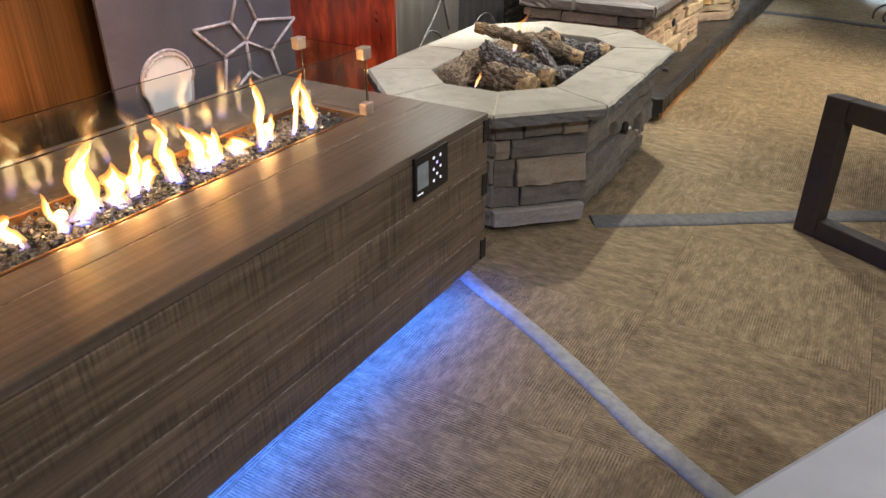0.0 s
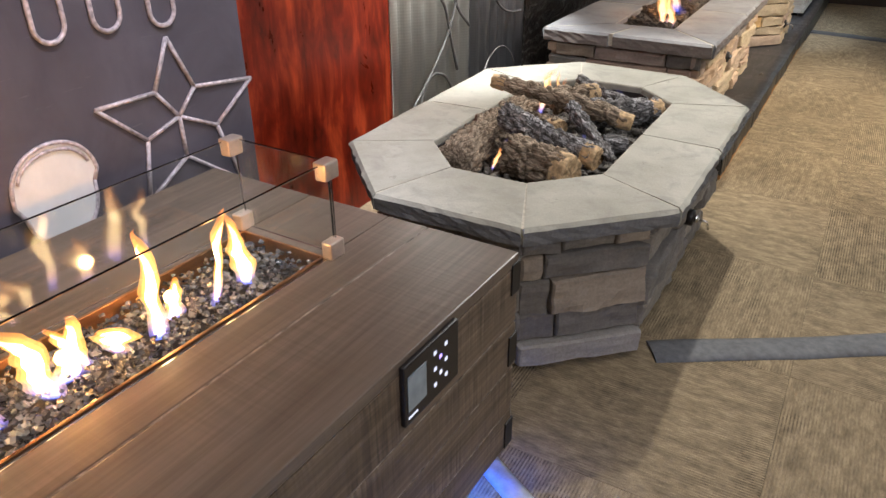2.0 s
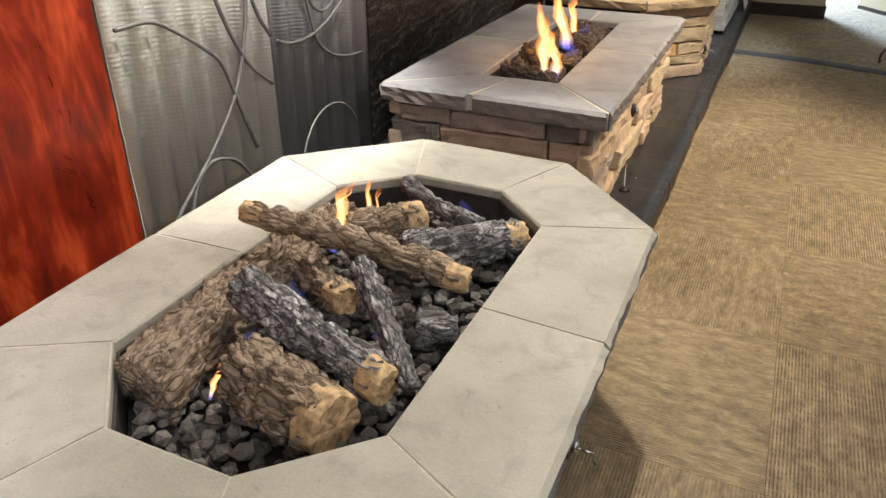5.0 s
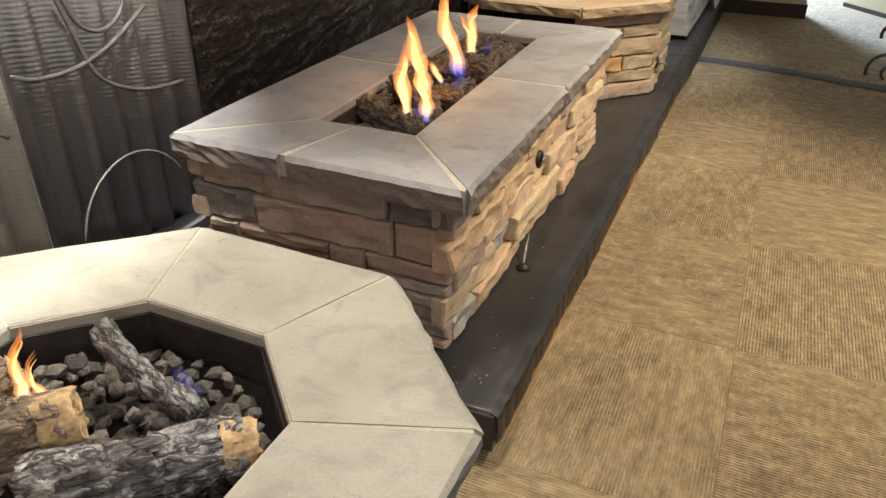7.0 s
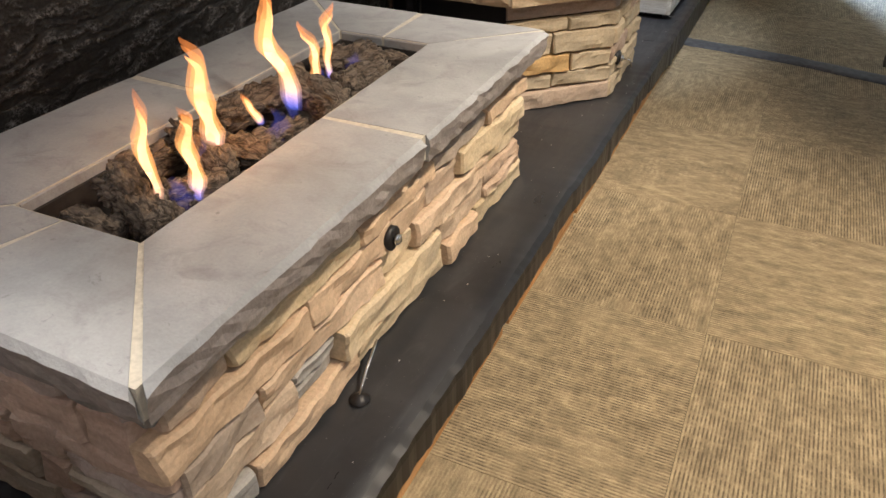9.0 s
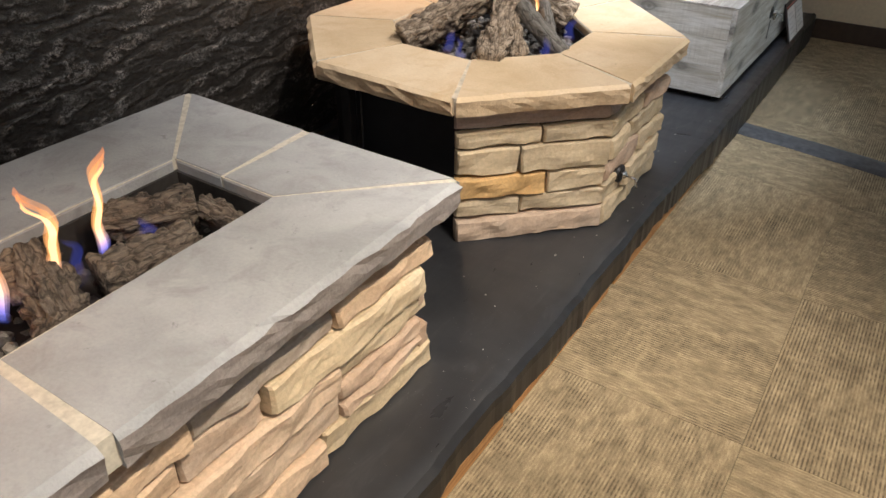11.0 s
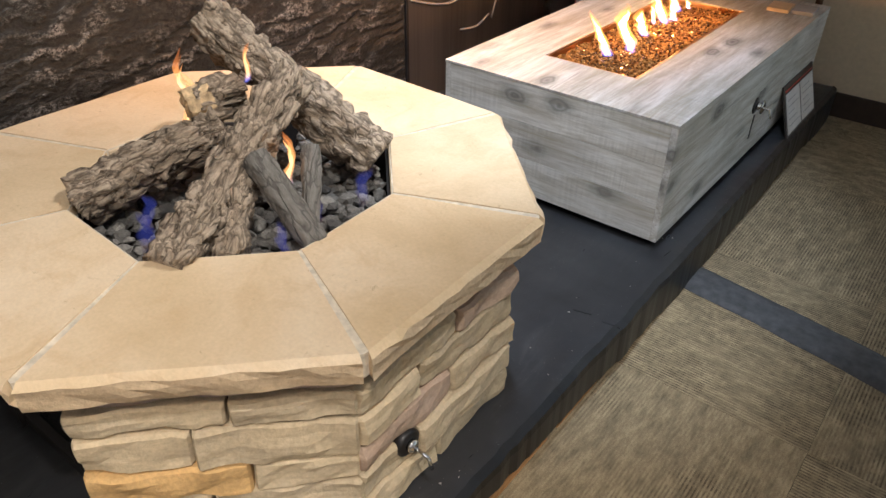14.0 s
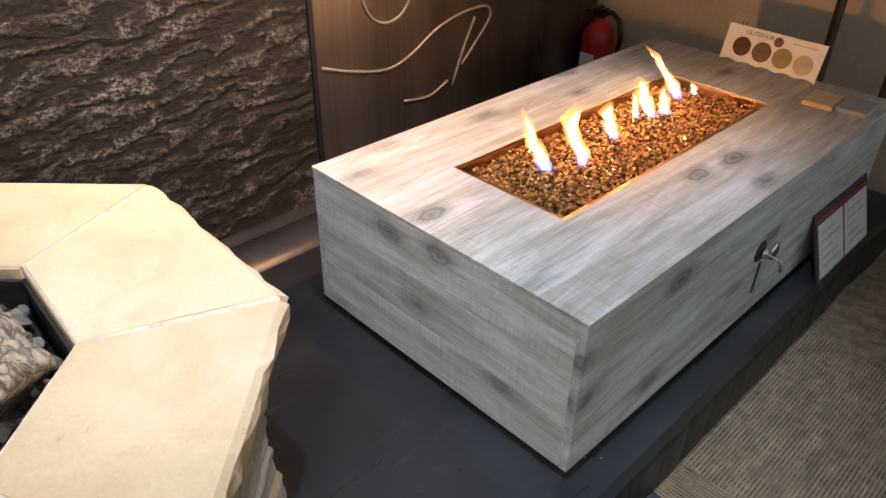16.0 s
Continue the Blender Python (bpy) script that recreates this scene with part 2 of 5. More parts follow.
def glass_material(name, colour, rough=0.0):
    n = Nodes(name)
    grain = n.noise(n.at.outputs["Object"], 8.0, 2)
    return n.surface(colour, n.ramp(grain, (0.3, rough), (0.7, rough + 0.02)), 0.0, **{"Transmission Weight": 1.0, "IOR": 1.45})


def gravel_glass(name, dark, light, rough, clear):
    n = Nodes(name)
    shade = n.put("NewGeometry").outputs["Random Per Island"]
    base = n.ramp(shade, (0.0, dark), (0.55, tuple(0.5 * (a + b) for a, b in zip(dark, light))), (1.0, light))
    return n.surface(base, rough, 0.0, **{"Transmission Weight": clear, "IOR": 1.5})


def rock_material(name, dark, light):
    n = Nodes(name)
    shade = n.put("NewGeometry").outputs["Random Per Island"]
    grit = n.noise(n.at.outputs["Object"], 130.0, 4, 0.7)
    base = n.mix(0.7, n.ramp(shade, (0.0, dark), (1.0, light)), n.ramp(grit, (0.3, 0.45), (0.7, 1.2)), "MULTIPLY")
    return n.surface(base, 0.95, 0.0, grit, 1.0, 0.006)


def brushed_metal(name, low, high, rough, axis=2, metal=1.0, ribs=0.0):
    n = Nodes(name)
    scale = [160.0, 160.0, 160.0]
    scale[axis] = 2.0
    lines = n.noise(n.mapped(tuple(scale)), 1.0, 3)
    bands = [9.0, 9.0, 9.0]
    bands[axis] = 0.7
    band = n.noise(n.mapped(tuple(bands)), 1.0, 4)
    base = n.ramp(n.mix(0.65, lines, band), (0.34, low), (0.66, high))
    if ribs:
        rib = n.put("TexWave", ("Vector", n.mapped((0, 0, 1))), Scale=ribs, Distortion=0.4)
        rib.bands_direction = "Z"
        base = n.mix(0.12, base, n.ramp(rib.outputs[0], (0.2, 0.55), (0.8, 1.1)), "MULTIPLY")
        return n.surface(base, rough, metal, n.mix(0.3, rib.outputs[0], lines), 0.22, 0.003)
    return n.surface(base, n.ramp(band, (0.3, rough), (0.7, rough + 0.18)), metal, lines, 0.12, 0.0006)


def wave_panel():
    n = Nodes("embossed_black_metal")
    ripple = n.put("TexWave", ("Vector", n.mapped((1, 0.55, 1), spin=(radians(-17), 0, 0))), Scale=5.6, Distortion=12.0, Detail=5.0)
    ripple.bands_direction = "Z"
    ripple.inputs["Detail Scale"].default_value = 2.1
    ripple.inputs["Detail Roughness"].default_value = 0.62
    swell = n.mix(0.6, ripple.outputs[0], n.noise(n.mapped((1, 6.5, 14), spin=(radians(-24), 0, 0)), 1.0, 2.5, 0.5, 0.5))
    chop = n.noise(n.mapped((1, 1, 1.4)), 75.0, 5, 0.7, 0.4)
    grit = n.noise(n.mapped((1, 1, 1.2)), 230.0, 3, 0.7)
    height = n.mix(0.24, swell, n.mix(0.5, chop, grit))
    # Pale glints on the ripple tops are put into the base colour.
    crest_glint = n.math("MULTIPLY", n.ramp(swell, (0.46, 0.03), (0.8, 1.0)), n.ramp(n.mix(0.45, chop, grit), (0.46, 0.0), (0.6, 1.0)))
    crest_glint = n.math("MULTIPLY", crest_glint, n.ramp(n.noise(n.mapped((1, 1, 1.8)), 7.0, 4, 0.6, 0.8), (0.4, 0.15), (0.58, 1.0)))
    base = n.mix(crest_glint, n.ramp(chop, (0.35, (0.024, 0.021, 0.018)), (0.7, (0.05, 0.043, 0.036))), (0.5, 0.46, 0.42))
    return n.surface(base, n.ramp(grit, (0.35, 0.3), (0.65, 0.55)), 0.45, height, 0.8, 0.011)


def stained_red():
    n = Nodes("red_stained_metal")
    flow = n.noise(n.mapped((1, 5, 1.2)), 2.6, 6, 0.6, 0.8)
    cloud = n.noise(n.mapped((1, 2, 1)), 5.0, 4, 0.6, 0.6)
    drip = n.noise(n.mapped((1, 60, 3)), 1.0, 3)
    base = n.ramp(n.mix(0.45, flow, cloud), (0.34, (0.06, 0.007, 0.003)), (0.5, (0.26, 0.022, 0.006)), (0.66, (0.62, 0.085, 0.02)))
    base = n.mix(0.4, base, n.ramp(drip, (0.3, 0.5), (0.7, 1.2)), "MULTIPLY")
    return n.surface(base, n.ramp(cloud, (0.3, 0.25), (0.7, 0.5)), 0.45, cloud, 0.1, 0.002)


def slate_sheet():
    n = Nodes("slate_grey_sheet")
    cloud = n.noise(n.at.outputs["Object"], 3.5, 5, 0.6, 0.6)
    scuff = n.noise(n.mapped((1, 3, 22)), 3.0, 4, 0.6)
    base = n.ramp(cloud, (0.3, (0.078, 0.071, 0.09)), (0.7, (0.15, 0.139, 0.17)))
    base = n.mix(n.math("MULTIPLY", n.ramp(scuff, (0.66, 0.0), (0.74, 1.0)), 0.25), base, (0.3, 0.29, 0.31))
    return n.surface(base, n.ramp(cloud, (0.3, 0.4), (0.7, 0.62)), 0.1, cloud, 0.15, 0.003)


def black_sheet():
    n = Nodes("black_sheet_cover")
    cloud = n.noise(n.at.outputs["Object"], 3.0, 6, 0.65, 0.5)
    dust = n.noise(n.at.outputs["Object"], 240.0, 2)
    smear = n.noise(n.mapped((9, 2, 1)), 3.0, 4, 0.7, 0.6)
    base = n.ramp(cloud, (0.3, (0.018, 0.0185, 0.021)), (0.75, (0.048, 0.049, 0.053)))
    base = n.mix(n.math("MULTIPLY", n.ramp(smear, (0.56, 0.0), (0.75, 1.0)), 0.4), base, (0.085, 0.085, 0.086))
    base = n.mix(n.ramp(dust, (0.73, 0.0), (0.78, 0.7)), base, (0.3, 0.29, 0.28))
    return n.surface(base, n.ramp(smear, (0.3, 0.27), (0.7, 0.46)), 0.0, cloud, 0.2, 0.006)


M = {
    "carpet": carpet(),
    "underlay": plain("underlay", (0.09, 0.075, 0.05), 0.95),
    "wall": plain("cream_wall_paint", (0.62, 0.53, 0.38), 0.75, 0.0, 0.04, 60.0),
    "ceiling": plain("ceiling_paint", (0.5, 0.48, 0.45), 0.9, 0.0, 0.05, 40.0),
    "base": plain("brown_vinyl_base", (0.045, 0.03, 0.022), 0.5),
    "grey_stone": stone("grey_ledge_stone", (0.0, (0.16, 0.145, 0.125)), (0.35, (0.27, 0.245, 0.205)), (0.7, (0.21, 0.195, 0.18)), (1.0, (0.34, 0.305, 0.255))),
    "brown_stone": stone("tan_ledge_stone", (0.0, (0.44, 0.3, 0.2)), (0.4, (0.56, 0.41, 0.29)), (0.75, (0.47, 0.36, 0.27)), (1.0, (0.37, 0.32, 0.27))),
    "tan_stone": stone("buff_ledge_stone", (0.0, (0.46, 0.32, 0.24)), (0.3, (0.5, 0.4, 0.28)), (0.55, (0.62, 0.4, 0.16)), (0.75, (0.4, 0.37, 0.3)), (1.0, (0.5, 0.36, 0.28))),
    "grey_slab": slab("grey_green_slab", (0.33, 0.32, 0.26), (0.42, 0.41, 0.345), (0.5, 0.49, 0.42), (0.27, 0.26, 0.23)),
    "blue_slab": slab("blue_grey_slab", (0.264, 0.268, 0.273), (0.352, 0.356, 0.361), (0.431, 0.436, 0.440), (0.229, 0.220, 0.220)),
    "buff_slab": slab("buff_slab", (0.58, 0.43, 0.25), (0.68, 0.525, 0.335), (0.74, 0.6, 0.42), (0.57, 0.4, 0.22)),
    # Rim edges darker than the tops: rough split stone, with shade in the colour.
    "grey_slab_edge": stone("shaded_split_edge", (0.0, (0.13, 0.135, 0.14)), (1.0, (0.19, 0.19, 0.19)), ashen=0.1),
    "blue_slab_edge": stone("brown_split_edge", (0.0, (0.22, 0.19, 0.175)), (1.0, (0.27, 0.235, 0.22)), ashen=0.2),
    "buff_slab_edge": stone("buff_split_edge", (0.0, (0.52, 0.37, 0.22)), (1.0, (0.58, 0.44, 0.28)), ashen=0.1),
    "pink_stone": stone("pink_ledge_stone", (0.0, (0.5, 0.35, 0.25)), (1.0, (0.54, 0.41, 0.3))),
    "orange_stone": stone("orange_ledge_stone", (0.0, (0.62, 0.38, 0.13)), (1.0, (0.66, 0.42, 0.18)), ashen=0.1),
    "drab_stone": stone("drab_ledge_stone", (0.0, (0.52, 0.41, 0.26)), (1.0, (0.57, 0.46, 0.31)), ashen=0.2),
    "sand_stone": stone("sandy_ledge_stone", (0.0, (0.58, 0.45, 0.28)), (1.0, (0.65, 0.52, 0.34))),
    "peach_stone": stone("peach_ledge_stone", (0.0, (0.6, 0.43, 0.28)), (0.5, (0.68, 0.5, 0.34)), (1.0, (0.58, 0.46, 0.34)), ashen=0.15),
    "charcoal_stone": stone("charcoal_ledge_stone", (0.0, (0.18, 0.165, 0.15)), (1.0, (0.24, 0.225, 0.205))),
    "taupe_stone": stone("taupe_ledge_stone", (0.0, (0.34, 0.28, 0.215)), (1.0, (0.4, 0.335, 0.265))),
    "pale_stone": stone("pale_ledge_stone", (0.0, (0.36, 0.34, 0.31)), (1.0, (0.4, 0.38, 0.35)), ashen=0.4),
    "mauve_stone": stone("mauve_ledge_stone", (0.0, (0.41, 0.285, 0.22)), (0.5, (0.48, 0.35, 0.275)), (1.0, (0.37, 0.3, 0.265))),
    "grout": plain("pale_grout", (0.56, 0.52, 0.43), 0.9, 0.0, 0.12, 90.0),
    "buff_grout": plain("grey_buff_grout", (0.66, 0.58, 0.46), 0.9, 0.0, 0.15, 60.0),
    "mortar": plain("dark_mortar", (0.05, 0.045, 0.04), 0.95),
    "pan": plain("soot_steel", (0.05, 0.045, 0.042), 0.7, 0.4, 0.2, 25.0),
    "bark": bark("charred_bark", (0.085, 0.062, 0.042), (0.45, 0.35, 0.245), (0.62, 0.53, 0.41), 0.4),
    "bark_dark": bark("dark_bark", (0.035, 0.027, 0.021), (0.18, 0.14, 0.105), (0.3, 0.25, 0.2), 0.45),
    "ash": bark("ash_white_bark", (0.035, 0.034, 0.035), (0.22, 0.21, 0.2), (0.82, 0.82, 0.84), 1.0),
    "smooth": bark("grey_bare_wood", (0.11, 0.1, 0.085), (0.2, 0.185, 0.16), (0.28, 0.26, 0.23), 0.4),
    "cut": plain("cut_log_end", (0.62, 0.44, 0.24), 0.85, 0.0, 0.28, 75.0),
    "crumb": rock_material("pale_crumb", (0.4, 0.37, 0.33), (0.75, 0.72, 0.68)),
    "rock": rock_material("grey_lava_rock", (0.08, 0.075, 0.068), (0.3, 0.28, 0.245)),
    "dark_glass": gravel_glass("dark_fire_glass", (0.02, 0.02, 0.022), (0.35, 0.35, 0.38), 0.08, 0.35),
    "amber_glass": gravel_glass("amber_fire_glass", (0.12, 0.035, 0.008), (0.92, 0.5, 0.16), 0.05, 0.35),
    "brown_wood": wood("brown_board", (0.09, 0.066, 0.044), (0.165, 0.122, 0.083), (0.25, 0.19, 0.135), 1, 0.0, 0.5, 0.7),
    "brown_top": wood("brown_top_board", (0.12, 0.09, 0.066), (0.16, 0.124, 0.094), (0.21, 0.165, 0.13), 1, 0.0, 0.36, 0.2),
    "grey_wood_y": wood("grey_washed_board_long", (0.37, 0.36, 0.328), (0.56, 0.55, 0.515), (0.71, 0.705, 0.67), 1, 0.95, 0.68, 0.2, True),
    # End boards: same wood in a lighter copy, front light put into the colour.
    "grey_wood_x": wood("grey_washed_board_cross", (0.41, 0.395, 0.355), (0.61, 0.595, 0.55), (0.75, 0.74, 0.695), 0, 0.85, 0.68, 0.25, True),
    "pallet": wood("pallet_wood", (0.3, 0.15, 0.05), (0.48, 0.25, 0.09), (0.6, 0.36, 0.16), 1, 0.2, 0.8, 0.3),
    "raw_wood": wood("pale_raw_wood", (0.42, 0.3, 0.14), (0.6, 0.47, 0.25), (0.72, 0.6, 0.36), 0, 0.2, 0.8, 0.2),
    "seam": plain("pale_seam", (0.34, 0.29, 0.24), 0.7, 0.0, 0.4, 40.0),
    "sheet": black_sheet(),
    "flap": plain("black_plastic_edge", (0.012, 0.012, 0.013), 0.42, 0.0, 0.3, 14.0),
    "tape": plain("grey_cloth_tape", (0.145, 0.15, 0.152), 0.7, 0.0, 0.15, 50.0),
    "pale_tape": plain("pale_grey_cloth_tape", (0.36, 0.37, 0.36), 0.7, 0.0, 0.12, 50.0),
    "dark_tape": plain("dark_cloth_tape", (0.075, 0.076, 0.08), 0.75, 0.0, 0.2, 40.0),
    "flame": flame_material("yellow_flame", (1.0, 0.7, 0.32), (1.0, 0.46, 0.14), 16.0),
    "veil": flame_material("orange_flame_veil", (1.0, 0.46, 0.1), (1.0, 0.28, 0.04), 3.4, 0.4),
    "flame_low": flame_material("orange_flame", (1.0, 0.42, 0.12), (1.0, 0.28, 0.06), 1.9, 0.34),
    "flame_blue": flame_material("blue_flame", (0.16, 0.2, 1.0), (0.3, 0.28, 0.9), 0.75, 0.06),
    "core_low": flame_material("pale_orange_flame", (1.0, 0.6, 0.26), (1.0, 0.4, 0.12), 3.2, 0.75),
    "blue_led": glowing("blue_led", (0.03, 0.16, 1.0), 66.0),
    "clear": glass_material("clear_glass", (0.95, 0.98, 0.96)),
    "clip": plain("brushed_clip", (0.75, 0.62, 0.52), 0.35, 0.7),
    "black": plain("black_plastic", (0.015, 0.014, 0.016), 0.35),
    "black_metal": plain("black_metal", (0.02, 0.018, 0.018), 0.45, 0.3),
    "screen": plain("grey_lcd", (0.3, 0.36, 0.4), 0.2),
    "white": plain("white_print", (0.8, 0.8, 0.8), 0.6, 0.0, 0.03),
    "violet": glowing("violet_mark", (0.5, 0.35, 1.0), 1.6),
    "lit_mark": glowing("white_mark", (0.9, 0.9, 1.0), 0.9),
    "chrome": plain("chrome", (0.75, 0.75, 0.75), 0.12, 1.0),
    "copper": brushed_metal("copper_trim", (0.5, 0.25, 0.1), (0.75, 0.42, 0.2), 0.25, 1),
    "bronze_panel": brushed_metal("brown_bronze_sheet", (0.085, 0.042, 0.017), (0.25, 0.13, 0.05), 0.35, 2, 0.8),
    "steel_panel": brushed_metal("dark_brushed_sheet", (0.13, 0.112, 0.098), (0.22, 0.185, 0.16), 0.24, 2, 0.8),
    "zinc": brushed_metal("galvanised_sheet", (0.62, 0.63, 0.59), (0.85, 0.85, 0.8), 0.36, 2, 0.3, 26.0),
    "dark_zinc": brushed_metal("dull_dark_sheet", (0.28, 0.285, 0.29), (0.48, 0.48, 0.48), 0.45, 2, 0.3, 26.0),
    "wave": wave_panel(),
    "red": stained_red(),
    "slate": slate_sheet(),
    "weld": plain("pale_weld_line", (0.62, 0.56, 0.6), 0.5, 0.2, 0.25, 80.0),
    "swirl": plain("grey_line", (0.17, 0.165, 0.155), 0.5, 0.3),
    "pale_swirl": plain("pale_ground_line", (0.36, 0.33, 0.3), 0.45, 0.4),
    "enamel": plain("red_enamel", (0.5, 0.03, 0.015), 0.3),
    "iron": plain("grey_wrought_iron", (0.11, 0.105, 0.1), 0.5, 0.5),
    "brown_frame": plain("brown_bar", (0.045, 0.034, 0.028), 0.5),
    "marble": plain("white_polished_top", (0.46, 0.49, 0.54), 0.2, 0.0, 0.1, 4.0),
    "outlet": plain("ivory_plastic", (0.68, 0.6, 0.45), 0.4, 0.0, 0.03),
    "tube": plain("white_pipe", (0.75, 0.75, 0.73), 0.4),
    "print": plain("faint_print", (0.4, 0.39, 0.39), 0.6),
    "paper": plain("printed_paper", (0.62, 0.6, 0.58), 0.6, 0.0, 0.06),
    "bronze_tube": plain("bronze_tube", (0.12, 0.075, 0.045), 0.3, 0.8),
    "disc_1": plain("brown_sample", (0.1, 0.055, 0.035), 0.8),
    "disc_2": plain("umber_sample", (0.16, 0.1, 0.075), 0.8),
    "disc_3": plain("olive_sample", (0.32, 0.25, 0.14), 0.8),
    "disc_4": plain("buff_sample", (0.55, 0.47, 0.33), 0.8),
    "sky": glowing("daylight_pane", (0.6, 0.75, 1.0), 3.0),
}


# ---- building helpers ----
def part(name, bm, material, parent=None, label="", smooth=False):
    data = bpy.data.meshes.new(name)
    bm.to_mesh(data)
    bm.free()
    for face in data.polygons:
        face.use_smooth = smooth
    data.materials.append(M[material])
    ob = new(name, data)
    if parent is not None:
        ob.parent = parent
    if label:
        ob["label"] = label
    return ob


def thing(name, at, label, category, group="", kind="", turn=0.0):
    ob = tagged(new(name), label, category, group, kind)
    ob.matrix_world = pose(*at, 0, 0, turn)
    return ob


def box(x0, x1, y0, y1, z0, z1, bevel=0.0, bm=None):
    bm = bm or bmesh.new()
    made = bmesh.ops.create_cube(bm, size=1.0, matrix=Matrix.Translation(((x0 + x1) / 2, (y0 + y1) / 2, (z0 + z1) / 2)) @ Matrix.Diagonal((x1 - x0, y1 - y0, z1 - z0, 1)))
    if bevel:
        edges = list({e for v in made["verts"] for e in v.link_edges})
        bmesh.ops.bevel(bm, geom=edges, offset=bevel, segments=2, affect="EDGES", profile=0.6)
    return bm


def tube(path, radius, sides=10, bm=None, closed=False):
    """A round bar along a path; radius is one number, or one for each point."""
    bm = bm or bmesh.new()
    path = [Vector(p) for p in path]
    rings, count = [], len(path)
    side = None
    for i, p in enumerate(path):
        a = path[i - 1] if i or closed else p
        b = path[(i + 1) % count] if i < count - 1 or closed else p
        ahead = (b - a).normalized()
        side = (side - ahead * side.dot(ahead)).normalized() if side is not None else ahead.orthogonal().normalized()
        up = ahead.cross(side)
        r = radius[i] if isinstance(radius, (list, tuple)) else radius
        rings.append([bm.verts.new(p + r * (math.cos(k * math.tau / sides) * side + math.sin(k * math.tau / sides) * up)) for k in range(sides)])
    for i in range(count if closed else count - 1):
        a, b = rings[i], rings[(i + 1) % count]
        for k in range(sides):
            bm.faces.new((a[k], a[(k + 1) % sides], b[(k + 1) % sides], b[k]))
    if not closed:
        bm.faces.new(list(reversed(rings[0])))
        bm.faces.new(rings[-1])
    return bm


def arc(centre, radius, start, end, steps=24, plane="yz", stretch=1.0):
    points = []
    for i in range(steps + 1):
        a = radians(start + (end - start) * i / steps)
        u, v = radius * math.cos(a), radius * stretch * math.sin(a)
        cx, cy, cz = centre
        points.append((cx, cy + u, cz + v) if plane == "yz" else (cx + u, cy + v, cz) if plane == "xy" else (cx + u, cy, cz + v))
    return points


def lathe(profile, sides=20, bm=None, shift=(0, 0, 0)):
    bm = bm or bmesh.new()
    rings = [[bm.verts.new((shift[0] + max(r, 1e-4) * math.cos(k * math.tau / sides), shift[1] + max(r, 1e-4) * math.sin(k * math.tau / sides), shift[2] + z)) for k in range(sides)] for r, z in profile]
    for a, b in zip(rings, rings[1:]):
        for k in range(sides):
            bm.faces.new((a[k], a[(k + 1) % sides], b[(k + 1) % sides], b[k]))
    bm.faces.new(list(reversed(rings[0])))
    bm.faces.new(rings[-1])
    return bm


def cap_piece(inner_a, inner_b, outer_a, outer_b, z0, z1, seed, gap=0.004, chip=0.007):
    """One slab of a pit's rim: it runs from the inner edge to a chipped outer edge."""
    bm = bmesh.new()
    ia, ib, oa, ob = (Vector((*p, 0)) for p in (inner_a, inner_b, outer_a, outer_b))
    along = max((ob - oa).length, (ib - ia).length)
    nu, nv = max(6, int(along / 0.028)), 7
    out = Vector(((ob - oa).y, -(ob - oa).x, 0)).normalized()
    if out.dot((oa + ob) / 2 - (ia + ib) / 2) < 0:
        out = -out
    cut = gap / along
    rings = []
    for i in range(nu + 1):
        u = cut + (1 - 2 * cut) * i / nu
        a, b = ia.lerp(ib, u), oa.lerp(ob, u)
        ring = [a + Vector((0, 0, z0)), a + Vector((0, 0, z1 - 0.004))]
        for j in range(nv):
            v = 0.02 + 0.94 * j / (nv - 1)
            p = a.lerp(b, v)
            ring.append(p + Vector((0, 0, z1 + 0.0022 * (1 + 0.85 * noise.noise(Vector((p.x * 7, p.y * 7, seed)))))))
        for k, (drop, pull) in enumerate(((0.16, 0.0), (0.42, 0.25), (0.7, 0.35), (1.0, 1.0))):
            q = Vector((b.x * 26, b.y * 26, seed + 3.1 * k))
            push = chip * (0.9 * noise.noise(q) + 0.6 * noise.noise(q * 2.3)) - chip * pull * 0.6
            ring.append(b + out * push + Vector((0, 0, z1 + (z0 - z1) * drop)))
        rings.append([bm.verts.new(p) for p in ring])
    for a, b in zip(rings, rings[1:]):
        for k in range(len(a)):
            face = bm.faces.new((a[k], b[k], b[(k + 1) % len(a)], a[(k + 1) % len(a)]))
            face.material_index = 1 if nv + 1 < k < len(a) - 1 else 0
    bm.faces.new(rings[0])
    bm.faces.new(list(reversed(rings[-1])))
    bmesh.ops.recalc_face_normals(bm, faces=bm.faces)
    return bm


def ring_prism(outer, inner, z0, z1):
    bm = bmesh.new()
    n = len(outer)
    rows = [[bm.verts.new((*p, z)) for p in ring] for ring, z in ((inner, z0), (inner, z1), (outer, z1), (outer, z0))]
    for k in range(n):
        for a, b in zip(rows, rows[1:] + rows[:1]):
            bm.faces.new((a[k], a[(k + 1) % n], b[(k + 1) % n], b[k]))
    bmesh.ops.recalc_face_normals(bm, faces=bm.faces)
    return bm


